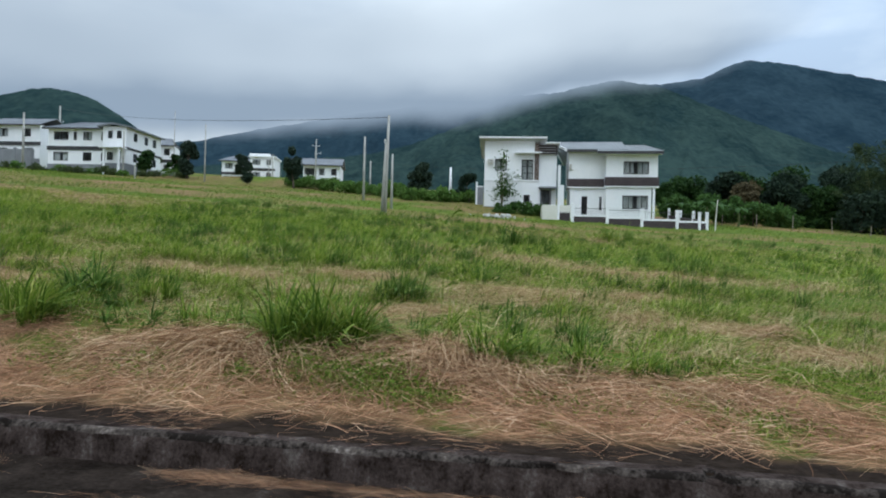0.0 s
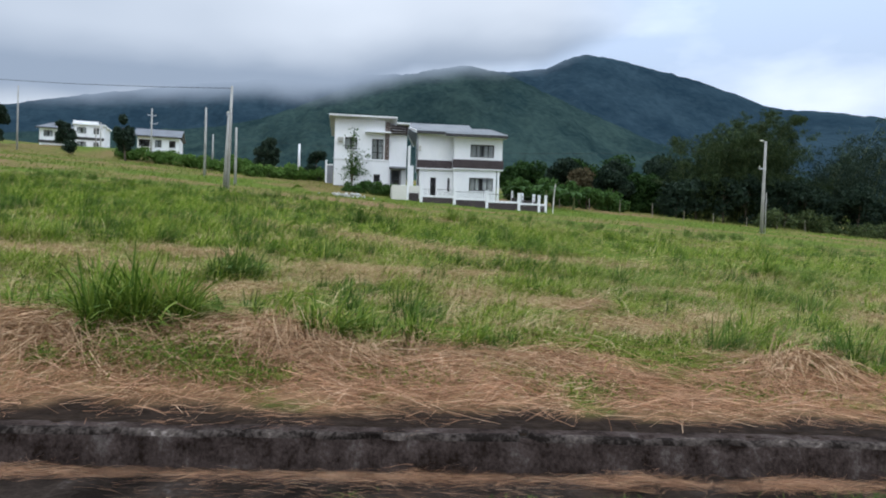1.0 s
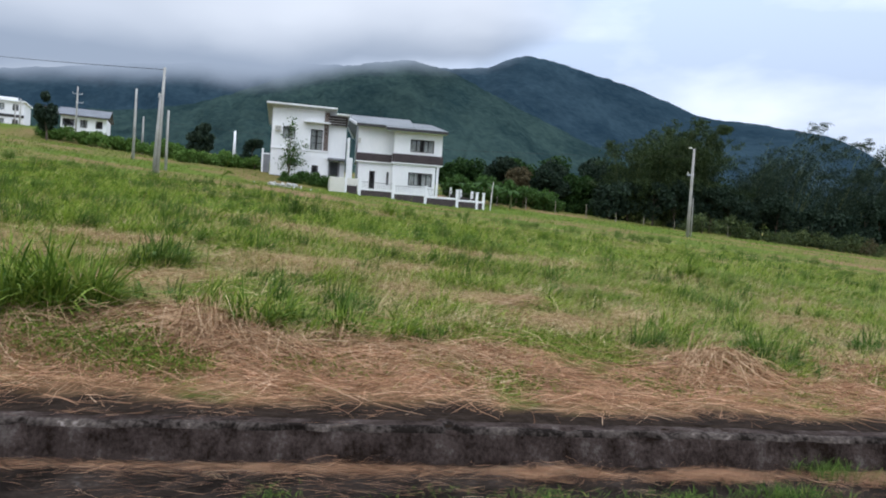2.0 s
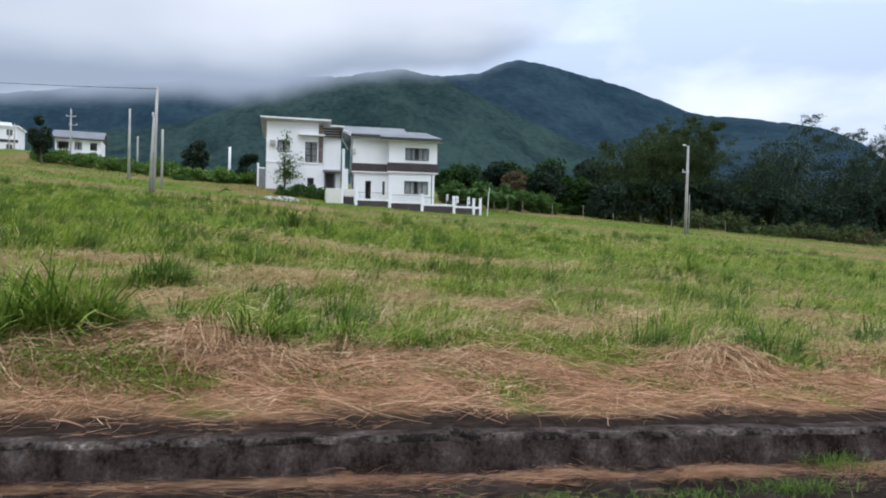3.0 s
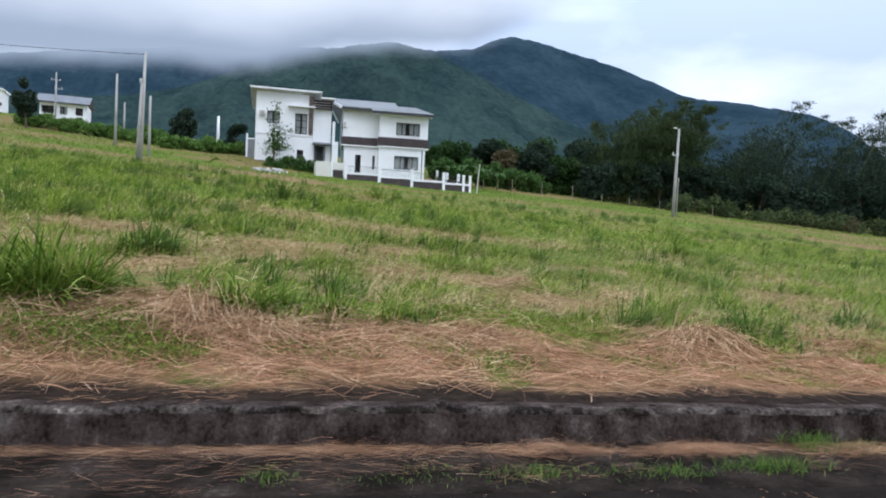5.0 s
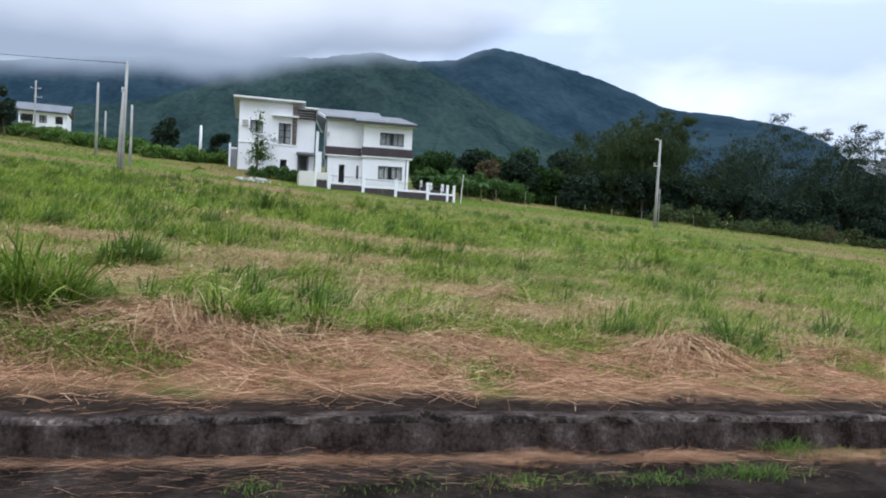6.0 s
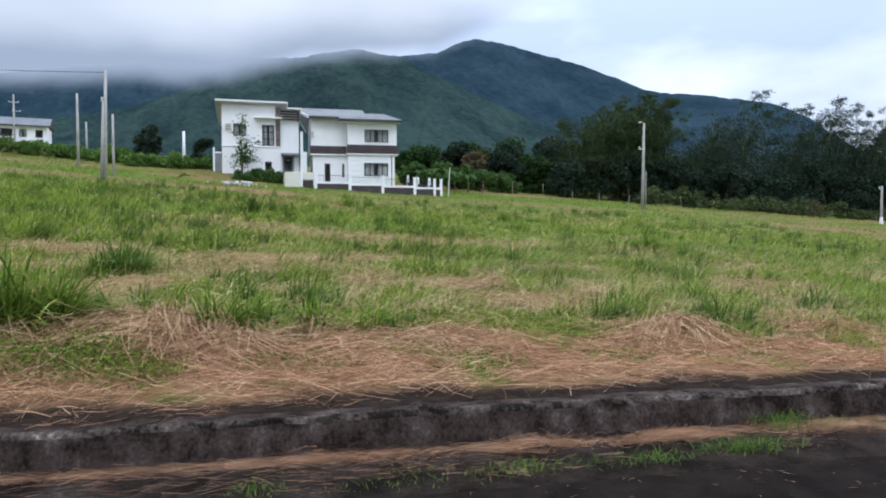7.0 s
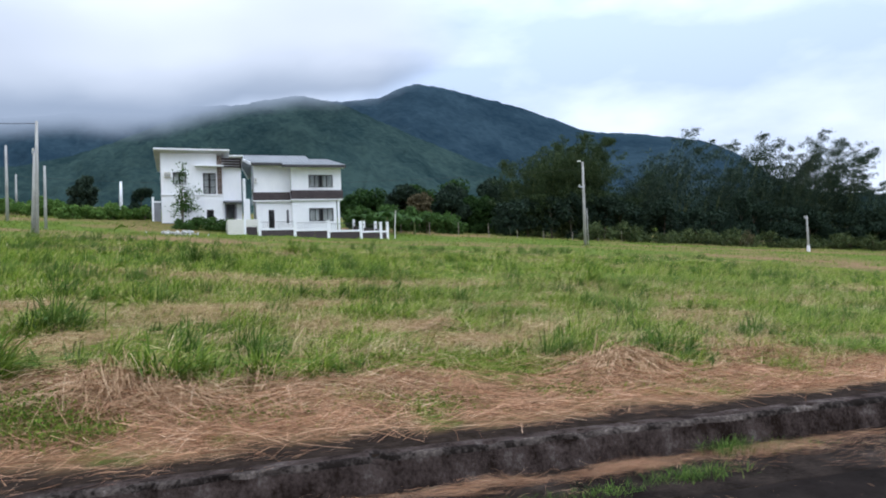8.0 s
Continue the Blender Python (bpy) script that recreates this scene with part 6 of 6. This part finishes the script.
def hay_skirt(x, y, r, h, count, seed, facing=-1.5, fan=1.2, label="dead grass clump with stalks hanging to the ground"):
    """A dead clump: stalks rise from its middle, arch over and hang down round it, most of them on one side."""
    g = np.random.default_rng(seed)
    an = g.normal(facing, fan, count)
    R, H = r * g.uniform(0.30, 1.35, count), h * g.uniform(0.20, 1.10, count)
    x0, y0 = x + 0.38 * r * g.normal(size=count), y + 0.26 * r * g.normal(size=count)
    turn, w = g.normal(0, 0.7, count), g.uniform(0.0020, 0.0045, count)
    z0 = land(x0, y0)
    rows, steps = [], 6
    for k in range(steps + 1):
        u = k / steps
        a = an + turn * u
        px, py = x0 + np.cos(a) * R * u ** 1.3, y0 + np.sin(a) * R * u ** 1.3
        z = np.maximum(land(px, py) + 0.01, z0 + H * (0.45 + 1.75 * u - 2.25 * u * u))
        side = np.stack([-np.sin(a), np.cos(a), 0.3 * np.sin(seed + an * 9)], 1) * (w * (1 - 0.5 * u))[:, None]
        c = np.stack([px, py, z], 1)
        rows += [c - side, c + side]
    m = 2 * (steps + 1)
    b = np.arange(count)[:, None] * m
    q = np.concatenate([b + np.array([2 * k, 2 * k + 1, 2 * k + 3, 2 * k + 2]) for k in range(steps)])
    o = new("dead_grass_clump", raw_mesh("dead_grass_clump", np.stack(rows, 1).reshape(-1, 3), q, np.zeros((0, 3), int), M_STALK))
    return tagged(o, label, "straw", "dead grass clumps")


TANGLE = "tangle of long dry stalks at the foot of green clumps"
straw_heap(6.15, 6.2, 0.60, 0.26, 0.12, 560, 901, "bright heap of mown dry stalks beside the kerb", (0.25, 0.65), 0.3, 0.7, 0.14, (0.003, 0.0062))
straw_heap(5.75, 6.2, 0.25, 0.2, 0.12, 120, 908, "few long stalks sticking out of a heap", (0.3, 0.6), 0.7, 0.3, 0.3)
straw_heap(-0.40, 6.85, 0.75, 0.36, 0.13, 420, 902, TANGLE, (0.35, 0.95), 0.12, 0.45, 0.12, (0.0025, 0.0055))
straw_heap(-2.15, 7.15, 0.60, 0.32, 0.13, 380, 903, TANGLE, (0.35, 0.90), 0.4, 0.7, 0.12, (0.0025, 0.0055))
straw_heap(-3.2, 7.2, 0.8, 0.30, 0.12, 300, 909, TANGLE, (0.3, 0.7), 0.1, 0.6, 0.10)
straw_heap(-1.0, 6.95, 0.6, 0.25, 0.14, 240, 910, TANGLE, (0.35, 0.85), -0.7, 0.5, 0.12, (0.0025, 0.005))
straw_heap(1.1, 6.65, 0.7, 0.25, 0.10, 340, 904, "small heap of bent dry stalks", (0.25, 0.6), -0.6, 0.6)
straw_heap(4.95, 9.25, 0.5, 0.22, 0.14, 300, 905, "dark clump of mown stalks in the grass", (0.2, 0.45), 0.0, 0.7)
straw_heap(8.6, 6.35, 0.9, 0.35, 0.16, 520, 906, "low heap of mown stalks", (0.25, 0.6), 0.0, 0.7)
straw_heap(2.9, 6.45, 0.9, 0.3, 0.06, 420, 911, "low heap of mown stalks", (0.25, 0.6), -0.1, 0.8)
hay_skirt(0.24, 6.85, 0.46, 0.42, 170, 920, -1.6, 1.5)
hay_skirt(-1.75, 7.1, 0.50, 0.28, 130, 921, -2.2, 1.3)
hay_skirt(0.85, 6.9, 0.52, 0.22, 110, 922, -1.2, 1.2)
hay_skirt(1.60, 6.85, 0.40, 0.24, 80, 923, -1.4, 1.3)
hay_skirt(-0.75, 7.05, 0.5, 0.22, 90, 924, -1.3, 1.2)
# straw blown over the kerb and along the gutter
g = np.random.default_rng(15)
n = 15000
x = g.uniform(-9, 13, n)
d = np.where(g.uniform(size=n) < 0.55, -0.10 - np.abs(g.normal(0, 0.09, n)), g.uniform(-0.9, -0.05, n))
k = (fnoise(x, d * 2, 1.1, 3) + 0.10 * (d > -0.26) + 0.5 * (fnoise(x, 0 * x, 0.9, 2) - 0.5)) > 0.56
x, d = x[k], d[k]
P = np.stack([x, from_kd(x, d), -0.115 + g.uniform(0, 0.022, len(x))], 1)
straws("gutter_straw", P, g.uniform(0.04, 0.22, len(x)), g.uniform(0.0004, 0.0009, len(x)), 0.05, M_STRAW, "dry straw washed along the gutter", 16, along=-0.19, spread=0.35, flat=True)
n = 6000
x, d = g.uniform(-9, 13, n), g.uniform(0.05, 0.7, n)
k = fnoise(x, d * 3, 1.2, 3) + 0.35 * d > 0.68
x, d = x[k], d[k]
P = np.stack([x, from_kd(x, d), 0.158 + g.uniform(0, 0.012, len(x))], 1)
straws("kerb_straw", P, g.uniform(0.04, 0.18, len(x)), g.uniform(0.0006, 0.0013, len(x)), 0.05, M_STRAW, "dry straw scattered over the kerb top", 17, along=-0.19, spread=0.5, flat=True)
for k, (x, d, c) in enumerate(((2.9, -0.22, 620), (4.0, -0.25, 800), (5.4, -0.3, 520), (1.3, -0.2, 320), (-1.4, -0.2, 320))):
    g = np.random.default_rng(930 + k)
    px, pd = x + 0.28 * g.normal(size=c), d + 0.06 * g.normal(size=c)
    P = np.stack([px, from_kd(px, pd), -0.115 + 0.07 * g.uniform(size=c) * np.exp(-((px - x) / 0.3) ** 2)], 1)
    tagged(straws("gutter_straw_clump", P, g.uniform(0.06, 0.24, c), g.uniform(0.0005, 0.0011, c), 0.12, M_STRAW, "", 940 + k, -0.19, 0.5, flat=True), "clump of dry straw caught in the gutter", "straw", "straw clumps in the gutter", kind="")

g = np.random.default_rng(970)
n = 520
x, d = g.uniform(-6, 12, n), -0.95 - np.abs(g.normal(0, 0.7, n))
P = np.stack([x, from_kd(x, d), np.full(n, -0.096) + 0.012 * np.clip(-d - 0.95, 0, 1.5)], 1)
straws("road_straw", P, g.uniform(0.02, 0.08, n), g.uniform(0.0006, 0.0012, n), 0.02, M_STRAW, "bits of straw strewn on the asphalt", 971, along=-0.19, flat=True, steps=2)

# one tall seeding stalk that stands above the grass
s = thing("tall_stalk", pose(0.18, 9.9, ground_at(0.18, 9.9)), "single tall thin weed stalk above the grass", "plant")
part("stem", tube(bmesh.new(), [(0, 0, -0.05), (0.05, 0, 0.8), (0.16, 0, 1.45), (0.26, 0, 1.75)], [0.008, 0.007, 0.005, 0.002], 5), M_TUFT, s)
for k in range(7):
    z = 0.35 + 0.18 * k
    bm = bmesh.new()
    a = k * 2.1
    p = [bm.verts.new(q) for q in ((0.03 + 0.06 * z, 0, z), (0.03 + 0.06 * z + 0.12 * math.cos(a), 0.12 * math.sin(a), z + 0.10), (0.03 + 0.06 * z + 0.22 * math.cos(a), 0.2 * math.sin(a), z + 0.05), (0.04 + 0.06 * z + 0.11 * math.cos(a), 0.11 * math.sin(a) + 0.02, z + 0.06))]
    bm.faces.new(p)
    part("leaf", bm, M_TUFT, s)
